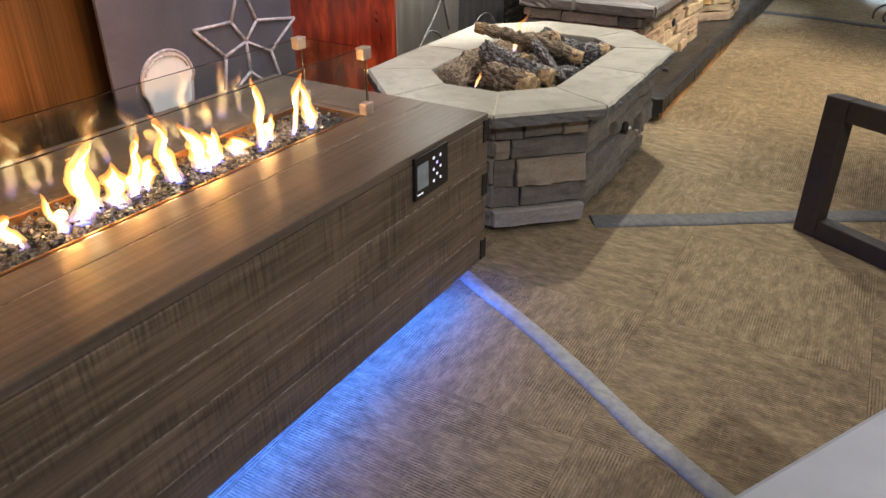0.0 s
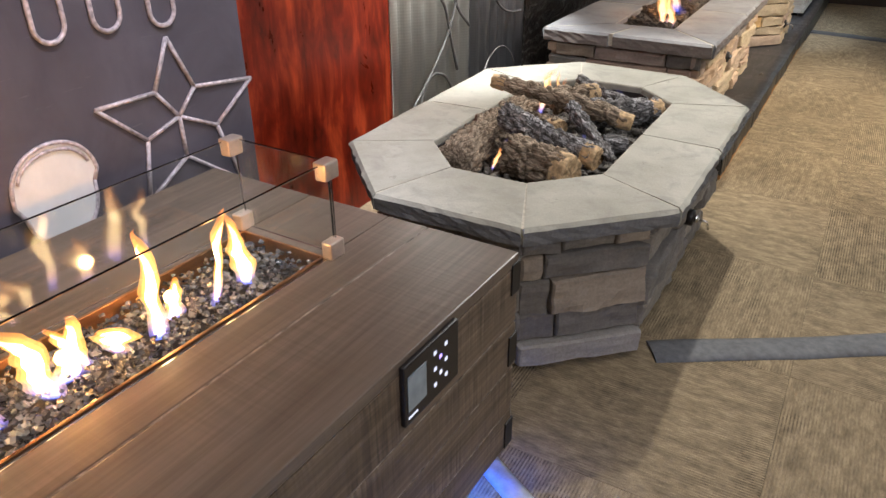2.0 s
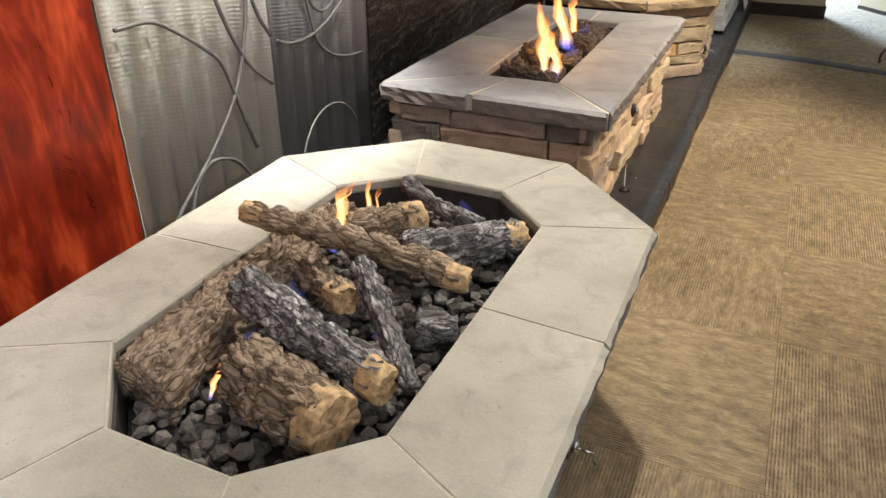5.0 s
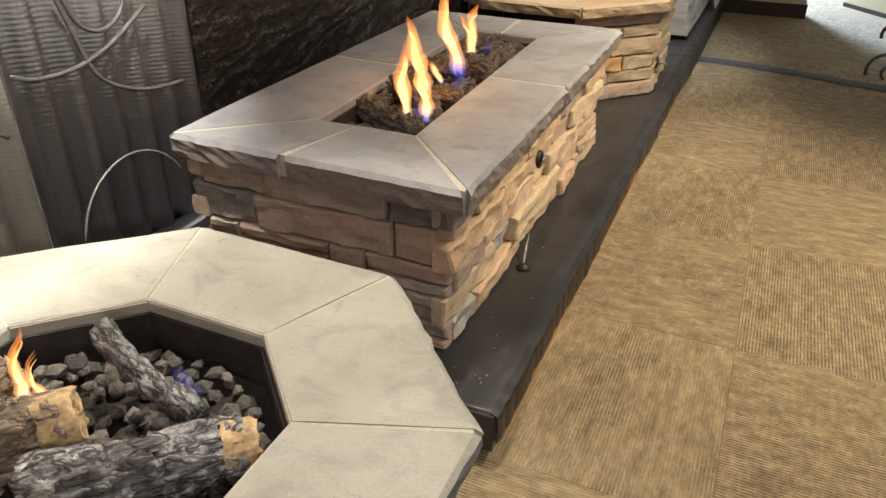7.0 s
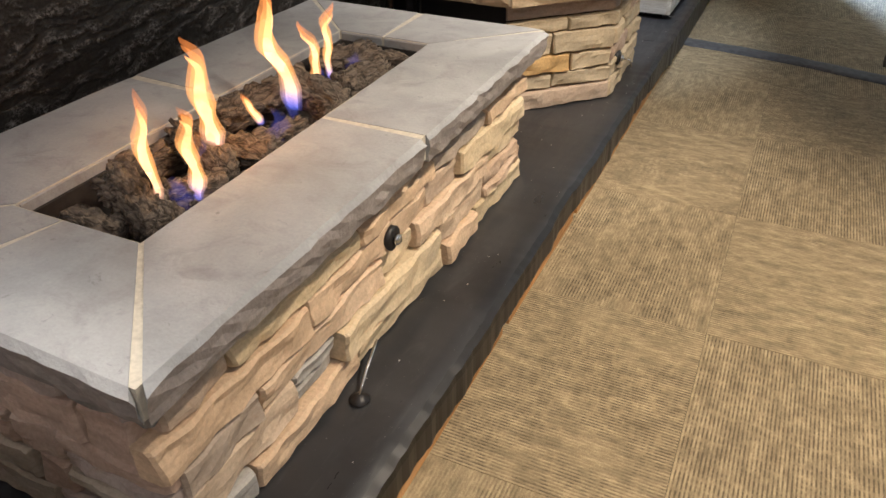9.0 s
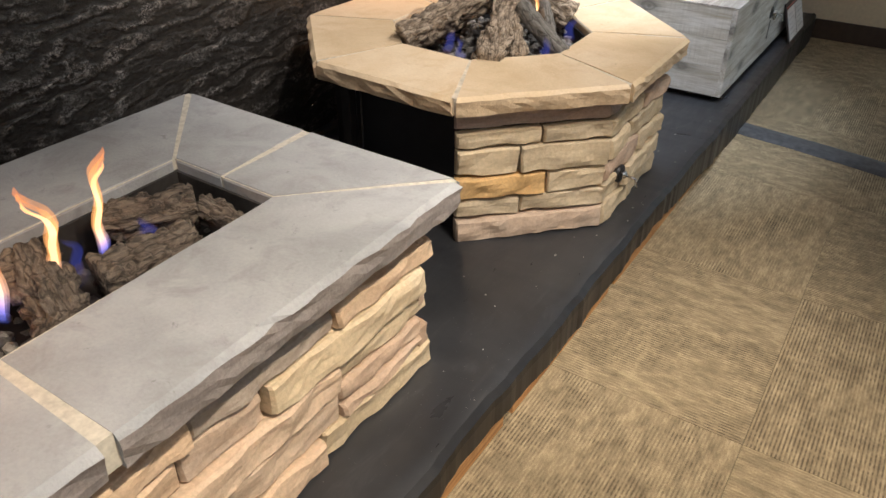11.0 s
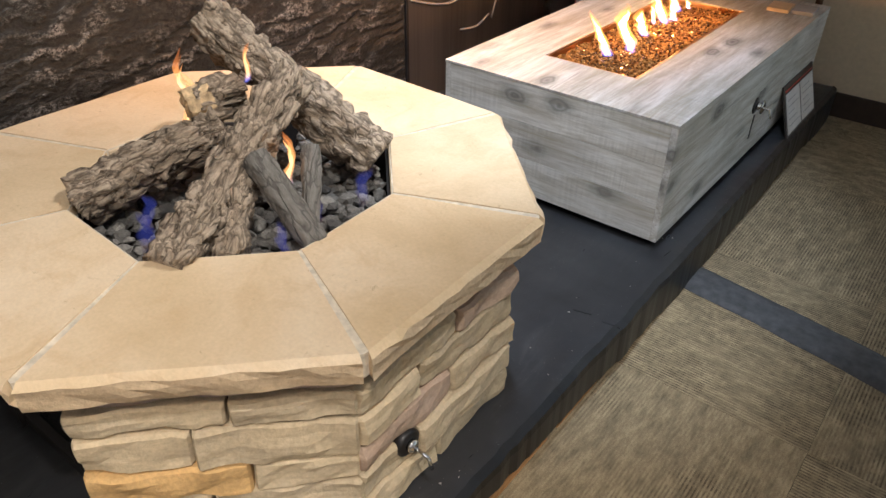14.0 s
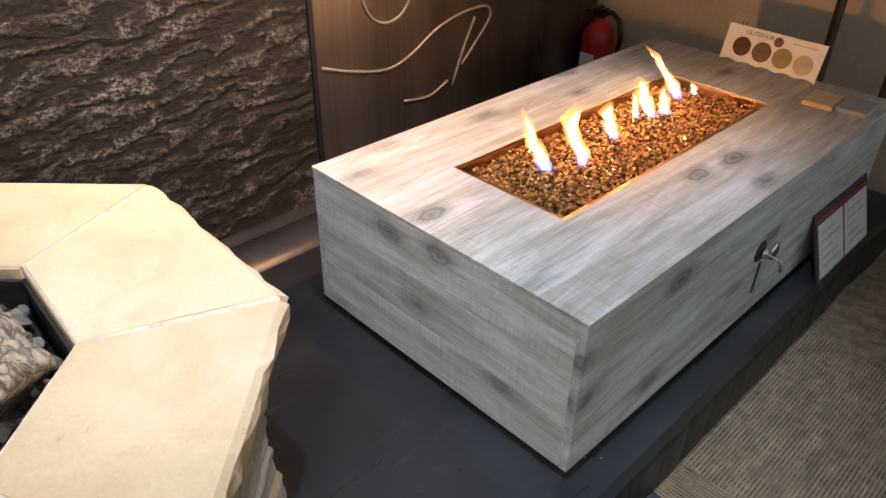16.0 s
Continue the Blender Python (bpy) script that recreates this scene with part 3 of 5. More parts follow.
def inset(polygon, by):
    """The polygon drawn in by a distance (corners counterclockwise or clockwise)."""
    n, made = len(polygon), []
    mid = Vector((sum(p[0] for p in polygon) / n, sum(p[1] for p in polygon) / n))
    lines = []
    for k in range(n):
        a, b = Vector(polygon[k]), Vector(polygon[(k + 1) % n])
        d = (b - a).normalized()
        normal = Vector((-d.y, d.x))
        if normal.dot(mid - a) < 0:
            normal = -normal
        lines.append((a + normal * by, d))
    for k in range(n):
        (p, d), (q, e) = lines[k - 1], lines[k]
        cross = d.x * e.y - d.y * e.x
        made.append(tuple(p + d * (((q - p).x * e.y - (q - p).y * e.x) / cross)))
    return made


def prism(polygon, z0, z1, bm=None):
    bm = bm or bmesh.new()
    low, high = [bm.verts.new((*p, z0)) for p in polygon], [bm.verts.new((*p, z1)) for p in polygon]
    n = len(polygon)
    for k in range(n):
        bm.faces.new((low[k], low[(k + 1) % n], high[(k + 1) % n], high[k]))
    bm.faces.new(list(reversed(low)))
    bm.faces.new(high)
    bmesh.ops.recalc_face_normals(bm, faces=bm.faces)
    return bm


def stone_block(w, h, d, seed):
    """A ledge stone: x along the wall, its split face towards -y, its edges broken back."""
    bm = bmesh.new()
    nu, nv = max(6, min(20, int(w / 0.017))), 6
    edge = 0.0045

    def place(k, count, size):
        if k in (0, count):
            return size * k / count
        return edge + (size - 2 * edge) * (k - 1) / (count - 2)

    grid = []
    tilt = 0.12 * noise.noise(Vector((seed, 2, 5)))
    for j in range(nv + 1):
        row = []
        for i in range(nu + 1):
            x, z = place(i, nu, w) - w / 2, place(j, nv, h)
            q = Vector((x * 15 + seed * 3.7, z * 22, seed))
            push = 0.011 * noise.noise(q) + 0.005 * noise.noise(q * 2.2) + tilt * (z - h / 2)
            rim = i in (0, nu) or j in (0, nv)
            corner = i in (0, nu) and j in (0, nv)
            y = -d - push + (0.007 if rim else 0.0) + (0.005 if corner else 0.0)
            if rim or i in (1, nu - 1) or j in (1, nv - 1):
                x += 0.004 * noise.noise(q + Vector((9, 0, 0)))
                z += 0.0045 * noise.noise(q + Vector((0, 9, 0)))
            row.append(bm.verts.new((x, y, z)))
        grid.append(row)
    for j in range(nv):
        for i in range(nu):
            bm.faces.new((grid[j][i], grid[j][i + 1], grid[j + 1][i + 1], grid[j + 1][i]))
    back = [bm.verts.new((x, 0, z)) for x, z in ((-w / 2, 0), (w / 2, 0), (w / 2, h), (-w / 2, h))]
    bm.faces.new((back[0], back[3], back[2], back[1]))
    bm.faces.new((*grid[0], back[1], back[0])[::-1])
    bm.faces.new((*grid[nv], back[2], back[3]))
    left, right = [r[0] for r in grid], [r[-1] for r in grid]
    bm.faces.new((*left, back[3], back[0]))
    bm.faces.new((*reversed(right), back[1], back[2]))
    bmesh.ops.recalc_face_normals(bm, faces=bm.faces)
    return bm


def stone_face(parent, a, b, z0, rows, material, seed, proud=0.03, longest=0.46, shortest=0.18, lap=(0.012, 0.012)):
    """Courses of ledge stones on the outside of the wall from a to b (outside on the right hand going from a to b)."""
    rng = random.Random(seed)
    courses = []
    length = (Vector(b) - Vector(a)).length
    for h in rows:
        x, stones = 0.0, []
        while x < length - 0.02:
            w = rng.uniform(shortest, longest)
            if length - (x + w) < shortest * 0.8:
                w = length - x
            stones.append((w / length, material, rng.uniform(-0.012, 0.022)))
            x += w
        courses.append((h, stones))
    laid_face(parent, a, b, z0, courses, seed, proud, lap)


def laid_face(parent, a, b, z0, courses, seed, proud=0.03, lap=(0.012, 0.012), broken=0.0):
    """Courses given stone by stone: (height, ((share of the length, material, extra depth), ...)).
    The end stones lap the corner by the two lengths, which change places from course to course."""
    rng = random.Random(seed)
    a, b = Vector((*a, 0)), Vector((*b, 0))
    length, turn = (b - a).length, math.degrees(math.atan2((b - a).y, (b - a).x))
    z = z0
    for row, (h, stones) in enumerate(courses):
        x = 0.0
        first, last = lap if row % 2 else lap[::-1]
        for k, (share, material, extra) in enumerate(stones):
            w = share * length
            start, end = x - (first if k == 0 else 0.0), x + w + (last if k == len(stones) - 1 else 0.0)
            p = a + (b - a).normalized() * ((start + end) / 2)
            split = rng.uniform(0.38, 0.62) if rng.random() < broken and h > 0.065 else 1.0
            for low, high in ((0.0, split), (split, 1.0)):
                if high - low < 0.1:
                    continue
                ob = part("stone", stone_block(end - start - 0.0055, h * (high - low) - 0.006, proud + (0.65 * extra if broken else extra) + (rng.uniform(-0.012, 0.005) if split < 1 else 0.0), rng.uniform(0, 90)), material, parent)
                ob.matrix_local = parent.matrix_world.inverted() @ pose(p.x, p.y, z + h * low + 0.001, 0, rng.uniform(-0.9, 0.9), turn + rng.uniform(-0.8, 0.8))
            x += w
        z += h


def bark_mesh(p, q, r0, r1, seed, rough):
    """A log lying along its own z axis from 0 to its length, its bark broken into raised plates."""
    length = (q - p).length
    steps, sides = max(14, min(84, int(length / 0.0062))), max(26, min(64, int(math.tau * max(r0, r1) / 0.0058)))
    rings, bm = [], bmesh.new()
    bend = Vector((noise.noise(Vector((seed, 1, 2))), noise.noise(Vector((seed, 5, 7))), 0)) * 0.14 * length
    shift = Vector((seed, seed * 1.7, seed * 0.6))
    for i in range(steps + 1):
        s = i / steps
        mid = bend * (4 * s * (1 - s)) * 0.5 + Vector((0, 0, s * length))
        base = r0 + (r1 - r0) * s
        if i in (0, steps):
            base *= 0.92
        ring = []
        for k in range(sides):
            a = k * math.tau / sides
            way = Vector((math.cos(a), math.sin(a), 0))
            at = way * base + Vector((0, 0, s * length))
            u = Vector((at.x * 22, at.y * 22, at.z * 11)) + shift
            v = Vector((at.x * 52, at.y * 52, at.z * 18)) + shift
            v += noise.noise_vector(v * 0.9) * 0.9
            near, _ = noise.voronoi(v)
            plate = min(1.0, (near[1] - near[0]) * 2.6)
            lift = noise.cell(v * 0.8) * 0.25 + 0.5 * noise.noise(v * 2.6)
            r = base * (1 + 0.17 * noise.noise(u)) + rough * (0.021 * (plate - 0.6) + 0.008 * lift) * min(1.0, base / 0.035)
            ring.append(bm.verts.new(mid + way * r))
        rings.append(ring)
    for a, b in zip(rings, rings[1:]):
        for k in range(sides):
            bm.faces.new((a[k], a[(k + 1) % sides], b[(k + 1) % sides], b[k]))
    bm.faces.new(list(reversed(rings[0])))
    bm.faces.new(rings[-1])
    return bm


def cut_mesh(radius, z, seed, sides=30, out=1):
    """A sawn or broken log end: an uneven disc with a few shallow rings."""
    bm = bmesh.new()
    loops = []
    for share, lift in ((1.0, -0.03), (0.97, 0.01), (0.9, 0.016), (0.62, 0.015), (0.3, 0.016)):
        loops.append([bm.verts.new((
            radius * share * (1 + 0.2 * noise.noise(Vector((math.cos(a) * 1.6, math.sin(a) * 1.6, seed)))) * math.cos(a),
            radius * share * (1 + 0.2 * noise.noise(Vector((math.cos(a) * 1.6, math.sin(a) * 1.6, seed + 5)))) * math.sin(a),
            z + out * (lift + 0.006 * noise.noise(Vector((math.cos(a) * 3, math.sin(a) * 3, seed + share * 4)))))) for a in (k * math.tau / sides for k in range(sides))])
    centre = bm.verts.new((0, 0, z + out * 0.016))
    for low, top in zip(loops, loops[1:]):
        for k in range(sides):
            bm.faces.new((low[k], low[(k + 1) % sides], top[(k + 1) % sides], top[k]))
    for k in range(sides):
        bm.faces.new((loops[-1][k], loops[-1][(k + 1) % sides], centre))
    bmesh.ops.recalc_face_normals(bm, faces=bm.faces)
    return bm


LOG_LOOK = {
    "bark": ("bark", 1.0, "rough grey-brown ceramic log with furrowed bark"),
    "dark": ("bark_dark", 1.0, "dark brown ceramic log with cracked bark"),
    "ash": ("ash", 0.9, "charred black ceramic log dusted with white ash"),
    "smooth": ("smooth", 0.3, "smooth grey bare ceramic branch"),
    "split": ("cut", 0.5, "pale tan split of ceramic firewood"),
}


def fire_log(p, q, r0, r1, look_of, cut, group="ceramic logs in the fire pit"):
    p, q = Vector(p), Vector(q)
    material, rough, label = LOG_LOOK[look_of]
    seed = p.x * 31 + p.y * 17 + q.x * 7
    turn = (q - p).to_track_quat("Z", "X").to_matrix().to_4x4()
    ob = part("fire_log", bark_mesh(p, q, r0, r1, seed, rough), material, None, "", True)
    ob.matrix_world = Matrix.Translation(p) @ turn
    tagged(ob, label + (" and a sawn end" if any(cut) else ", in the fire pit"), "log", group)
    length = (q - p).length
    for flag, z, r, out in ((cut[0], 0, r0, -1), (cut[1], length, r1, 1)):
        if flag:
            part("sawn_end", cut_mesh(r * 0.98, z, seed, out=out), "cut", ob, "pale tan sawn end")
    return ob


def scatter(name, count, polygon, z0, z1, size, material, seed, label, category, rounded=False, flat=0.7):
    """Loose pieces heaped inside a polygon, as one mesh."""
    rng = np.random.default_rng(seed)
    poly = np.array(polygon)
    lo, hi = poly.min(0), poly.max(0)
    spots = []
    while len(spots) < count:
        x, y = rng.uniform(lo, hi)
        inside = False
        for k in range(len(poly)):
            (ax, ay), (bx, by) = poly[k], poly[(k + 1) % len(poly)]
            if (ay > y) != (by > y) and x < (bx - ax) * (y - ay) / (by - ay) + ax:
                inside = not inside
        if inside:
            spots.append((x, y, rng.uniform(z0, z1)))
    bm = bmesh.new()
    if rounded:
        bmesh.ops.create_icosphere(bm, subdivisions=2, radius=1.0)
    else:
        bmesh.ops.create_icosphere(bm, subdivisions=1, radius=1.0)
        if size[1] < 0.012:
            bm.clear()
            bmesh.ops.create_cone(bm, cap_ends=True, segments=4, radius1=1.0, radius2=0.6, depth=1.2)
    bmesh.ops.triangulate(bm, faces=bm.faces)
    form = np.array([v.co for v in bm.verts])
    tris = np.array([[v.index for v in f.verts] for f in bm.faces])
    bm.free()
    verts, faces = [], []
    for i, spot_at in enumerate(spots):
        m = np.array(Euler(rng.uniform(0, 6.28, 3)).to_matrix())
        s = rng.uniform(*size) * rng.uniform(0.7, 1.15, 3)
        lump = 1 + rng.uniform(-0.24, 0.2, (len(form), 1))
        v = (form * lump * s) @ m.T
        v[:, 2] *= flat
        verts.append(v + spot_at)
        faces.append(tris + i * len(form))
    data = bpy.data.meshes.new(name)
    data.from_pydata(np.vstack(verts).tolist(), [], np.vstack(faces).tolist())
    for face in data.polygons:
        face.use_smooth = rounded
    data.materials.append(M[material])
    return tagged(new(name, data), label, category, "", "stuff")


def flame(parent, foot, tip, width, material="flame"):
    foot, tip = Vector(foot), Vector(tip)
    seed = foot.x * 53 + foot.y * 29
    bm = bmesh.new()
    steps, sides, rings, shape = 18, 10, [], []
    turn = seed * 2.1
    for i in range(steps + 1):
        s = i / steps
        h = (tip - foot).length
        sway = Vector((noise.noise(Vector((seed, s * 2.6, 0))), noise.noise(Vector((0, seed, s * 2.6))), 0)) * (0.34 * h * s)
        mid = foot.lerp(tip, s) + sway
        r = width * (0.55 + 0.75 * s) * (1 - s) ** 0.75 * (1 + 0.45 * noise.noise(Vector((seed, 4, s * 5)))) + 0.0008
        flat = Vector((math.cos(turn + s), math.sin(turn + s), 0))
        thin = Vector((-flat.y, flat.x, 0))
        shape.append([mid - foot + flat * r * math.cos(k * math.tau / sides) * (1 + 0.5 * noise.noise(Vector((k * 0.9, seed, s * 7)))) + thin * 0.4 * r * math.sin(k * math.tau / sides) for k in range(sides)])
        rings.append([bm.verts.new(p) for p in shape[-1]])
    for a, b in zip(rings, rings[1:]):
        for k in range(sides):
            bm.faces.new((a[k], a[(k + 1) % sides], b[(k + 1) % sides], b[k]))
    bm.faces.new(rings[-1])
    shells = []
    for i in range(steps + 1):
        c = sum((v for v in shape[i]), Vector()) / sides
        shells.append([bm.verts.new(c * 0.94 + (p - c) * 0.78) for p in shape[i]])
    for a, b in zip(shells, shells[1:]):
        for k in range(sides):
            bm.faces.new((a[k], a[(k + 1) % sides], b[(k + 1) % sides], b[k]))
    ob = part("flame", bm, "veil" if material == "flame" else material, parent, "", True)
    ob.matrix_local = Matrix.Translation(foot - parent.matrix_world.translation)
    core = bmesh.new()
    cores = []
    for i in range(steps + 1):
        c = sum((v for v in shape[i]), Vector()) / sides
        cores.append([core.verts.new(c * 0.86 + (p - c) * 0.55) for p in shape[i]])
    for a, b in zip(cores, cores[1:]):
        for k in range(sides):
            core.faces.new((a[k], a[(k + 1) % sides], b[(k + 1) % sides], b[k]))
    if material != "flame_blue":
        part("flame_core", core, "flame" if material == "flame" else "core_low", ob, "", True)
    return ob


def stroke(parent, name, path, radius, material, label=""):
    return part(name, tube(path, radius, 6), material, parent, label, True)


# ---- the large structure ----
floor = tagged(part("floor", box(-1.7, 3.6, -1.6, 12.6, -0.1, -0.012), "underlay"), "tan and brown striped carpet tile floor", "floor", "", "structure")
WALL_X, END_Y = -1.39, 10.38
for name, b in (
    ("wall_west", (-1.7, WALL_X - 0.02, -1.6, 12.6, -0.1, 2.7)),
    ("wall_east", (3.6, 3.72, -1.6, 12.6, -0.1, 2.7)),
    ("wall_south", (-1.7, 3.72, -1.72, -1.6, -0.1, 2.7)),
    ("wall_north", (WALL_X - 0.02, 0.4, END_Y, END_Y + 0.13, -0.012, 2.7)),
    ("wall_far", (-1.7, 3.72, 12.6, 12.72, -0.1, 2.7)),
):
    tagged(part(name, box(*b), "wall"), "cream painted plaster wall", "wall", "", "structure")
tagged(part("ceiling", box(-1.7, 3.72, -1.72, 12.72, 2.7, 2.8), "ceiling"), "plain pale ceiling", "ceiling", "", "structure")
tagged(part("baseboard", box(-0.16, 0.414, END_Y - 0.012, END_Y - 0.0005, -0.006, 0.098, 0.003), "base"), "dark brown vinyl baseboard", "baseboard", "", "structure")
tagged(part("baseboard", box(0.402, 0.414, END_Y + 0.0005, END_Y + 0.13, -0.006, 0.098, 0.003), "base"), "dark brown vinyl baseboard", "baseboard", "", "structure")
angled = tagged(part("wall_corridor", box(0, 0.9, 0, 0.1, -0.012, 2.7), "wall"), "cream painted wall beyond the opening", "wall", "", "structure")
angled.matrix_world = pose(0.69, 11.0, 0, 0, 0, -53)
skirt = tagged(part("baseboard", box(0.0, 0.9, -0.012, -0.0005, -0.006, 0.03, 0.002), "base"), "dark brown vinyl baseboard", "baseboard", "", "structure")
skirt.matrix_world = angled.matrix_world
# Unseen bluish daylight from behind the end wall, falling through the opening.
area((-0.5, 12.3, 1.9), (0.9, 10.3, 0.0), 420, (0.45, 0.66, 1.0), 0.6, 0.9)


# ---- the display platform ----
PX, PY0, PY1, PZ = -0.163, 5.44, 10.34, 0.128
platform = thing("display_platform", (-0.8, 7.9, 0), "low pallet platform covered with black sheeting", "platform")


def on(parent, bm, name, material, label="", smooth=False):
    ob = part(name, bm, material, parent, label, smooth)
    ob.matrix_local = parent.matrix_world.inverted()
    return ob


HOLE = (-1.285, -1.14, 7.27, 7.485)
cover = bmesh.new()
ny = 420
for x0, x1, y0, y1 in ((-1.36, HOLE[0], PY0, PY1), (HOLE[0], HOLE[1], PY0, HOLE[2]), (HOLE[0], HOLE[1], HOLE[3], PY1)):
    box(x0, x1, y0, y1, PZ - 0.012, PZ, 0.0, cover)
flap = bmesh.new()
rings, folds = [], []
for i in range(ny + 1):
    y = PY0 + (PY1 - PY0) * i / ny
    w = noise.noise(Vector((0, y * 3.1, 4))) * 0.006 + noise.noise(Vector((0, y * 11, 8))) * 0.005 + noise.noise(Vector((0, y * 34, 8))) * 0.0025
    hang = 0.07 + 0.022 * noise.noise(Vector((3, y * 1.7, 1))) + 0.01 * noise.noise(Vector((3, y * 9, 1)))
    hang = min(0.12, hang + 0.05 * min(1.0, max(0.0, (y - 8.0) / 0.7)))
    profile = ((HOLE[1], PZ), (PX - 0.05, PZ + w * 0.3), (PX - 0.012, PZ + 0.001 + w * 0.4), (PX + 0.004 + w, PZ - 0.012), (PX + 0.006 + w, PZ - hang), (PX + 0.001 + w, PZ - hang), (PX - 0.004 + w, PZ - 0.018), (PX - 0.05, PZ - 0.012), (HOLE[1], PZ - 0.012))
    rings.append([cover.verts.new((x, y, z)) for x, z in profile])
    edge = ((PX - 0.008 + w, PZ + 0.004), (PX + 0.008 + w, PZ - 0.004), (PX + 0.0105 + w, PZ - 0.02), (PX + 0.011 + w * 1.3, PZ - hang - 0.004), (PX + 0.0085 + w * 1.3, PZ - hang - 0.004), (PX + 0.007 + w, PZ - 0.02))
    folds.append([flap.verts.new((x, y, z)) for x, z in edge])
for bm, loops in ((cover, rings), (flap, folds)):
    for a, b in zip(loops, loops[1:]):
        for k in range(len(a)):
            bm.faces.new((a[k], a[(k + 1) % len(a)], b[(k + 1) % len(a)], b[k]))
    bm.faces.new(loops[0])
    bm.faces.new(list(reversed(loops[-1])))
    bmesh.ops.recalc_face_normals(bm, faces=bm.faces)
on(platform, flap, "side_flap", "flap", "clean black plastic edge")
on(platform, cover, "cover", "sheet", "scuffed black sheeting", True)
on(platform, box(-1.36, PX, PY0 - 0.006, PY0, 0.03, PZ - 0.004), "front_flap", "sheet")
NOTCH = (5.5, 6.476, 7.061, 7.64, 8.199, 8.85, 9.45, 10.2)
for a, b in zip(NOTCH, NOTCH[1:]):
    on(platform, box(PX - 0.045, PX - 0.002, a + 0.028, b - 0.012, -0.003, PZ - 0.03, 0.003), "stringer", "pallet", "bare orange-brown pallet wood")
on(platform, box(PX - 0.12, PX - 0.003, PY0 + 0.01, PY1, PZ - 0.03, PZ - 0.013, 0.002), "deck_board", "pallet")
on(platform, box(-1.35, PX - 0.2, PY0 + 0.03, PY1 - 0.03, -0.003, 0.03), "bottom_board", "mortar")
on(platform, box(HOLE[0] + 0.004, HOLE[0] + 0.05, HOLE[2] + 0.004, HOLE[3] - 0.02, 0.03, PZ + 0.012, 0.004), "block", "raw_wood", "split pale pallet block")
on(platform, box(HOLE[0] + 0.002, HOLE[0] + 0.053, HOLE[2] + 0.09, HOLE[2] + 0.115, 0.06, PZ + 0.015, 0.002), "strap", "black", "black strap round the block")
on(platform, tube(((HOLE[1] - 0.05, HOLE[2] + 0.005, PZ - 0.03), (HOLE[1] - 0.02, HOLE[3], PZ - 0.03)), 0.014), "pipe", "tube", "white plastic pipe stub")


# ---- panels along the wall ----
def panel(name, y0, y1, z1, material, label, x=-1.345, depth=0.012, z0=0.0):
    ob = tagged(part(name, box(x - depth, x, y0, y1, z0, z1, 0.002), material), label, "panel", "sheet panels along the wall")
    return ob


bronze = panel("bronze_panel", 0.9, 3.7, 2.2, "bronze_panel", "glossy brown bronze-finished metal panel against the wall", -1.348)
slate = panel("slate_panel", 3.086, 3.917, 2.2, "slate", "slate grey metal panel with a welded line star", -1.262)
red = panel("red_panel", 3.706, 4.797, 2.2, "red", "deep red stained metal panel beside the corrugated sheet", -1.36)
sx = -1.2575
centre, hub = (3.656, 0.648), ((-0.062, 0.078), (0.064, 0.063), (0.121, -0.059), (0.001, -0.109), (-0.109, -0.031))
tips = ((0.001, 0.202), (0.271, 0.037), (0.184, -0.245), (-0.141, -0.188), (-0.233, 0.08))


def on_panel(dy, dz):
    return (sx, centre[0] + dy, centre[1] + dz)


for k in range(5):
    stroke(slate, "star_line", (on_panel(0, 0), on_panel(*hub[k])), 0.0057, "weld", "pale welded line")
    stroke(slate, "star_line", (on_panel(*hub[k]), on_panel(*tips[k])), 0.0057, "weld")
    stroke(slate, "star_line", (on_panel(*tips[k]), on_panel(*hub[(k + 1) % 5])), 0.0057, "weld")
for cy, cz in ((3.362, 0.931), (3.505, 0.930), (3.661, 0.915)):
    bend = [(sx, cy - 0.037, cz + 0.18)] + arc((sx, cy, cz), 0.037, 180, 360, 16) + [(sx, cy + 0.037, cz + 0.18)]
    stroke(slate, "loop_line", bend, 0.006, "weld", "pale welded loop")
blob = [(3.284 + 0.106 * math.cos(a) * (1.0 if math.sin(a) > 0 else 0.86), 0.575 + 0.117 * math.copysign(abs(math.sin(a)) ** 0.8, math.sin(a))) for a in (k * math.tau / 40 for k in range(40))]
disc = bmesh.new()
front, back = [disc.verts.new((sx + 0.004, y, z)) for y, z in blob], [disc.verts.new((sx - 0.004, y, z)) for y, z in blob]
disc.faces.new(front)
disc.faces.new(list(reversed(back)))
for k in range(40):
    disc.faces.new((front[k], back[k], back[(k + 1) % 40], front[(k + 1) % 40]))
bmesh.ops.recalc_face_normals(disc, faces=disc.faces)
part("jar_shape", disc, "white", slate, "white painted jar shape")
stroke(slate, "jar_rim", [(sx + 0.006, y, z) for y, z in blob] + [(sx + 0.006, *blob[0])], 0.005, "weld")
stroke(slate, "jar_rim", [(sx + 0.006, 3.284 + 0.088 * math.cos(a), 0.612 + 0.064 * math.sin(a)) for a in (radians(12 + 156 * k / 20) for k in range(21))], 0.004, "weld")


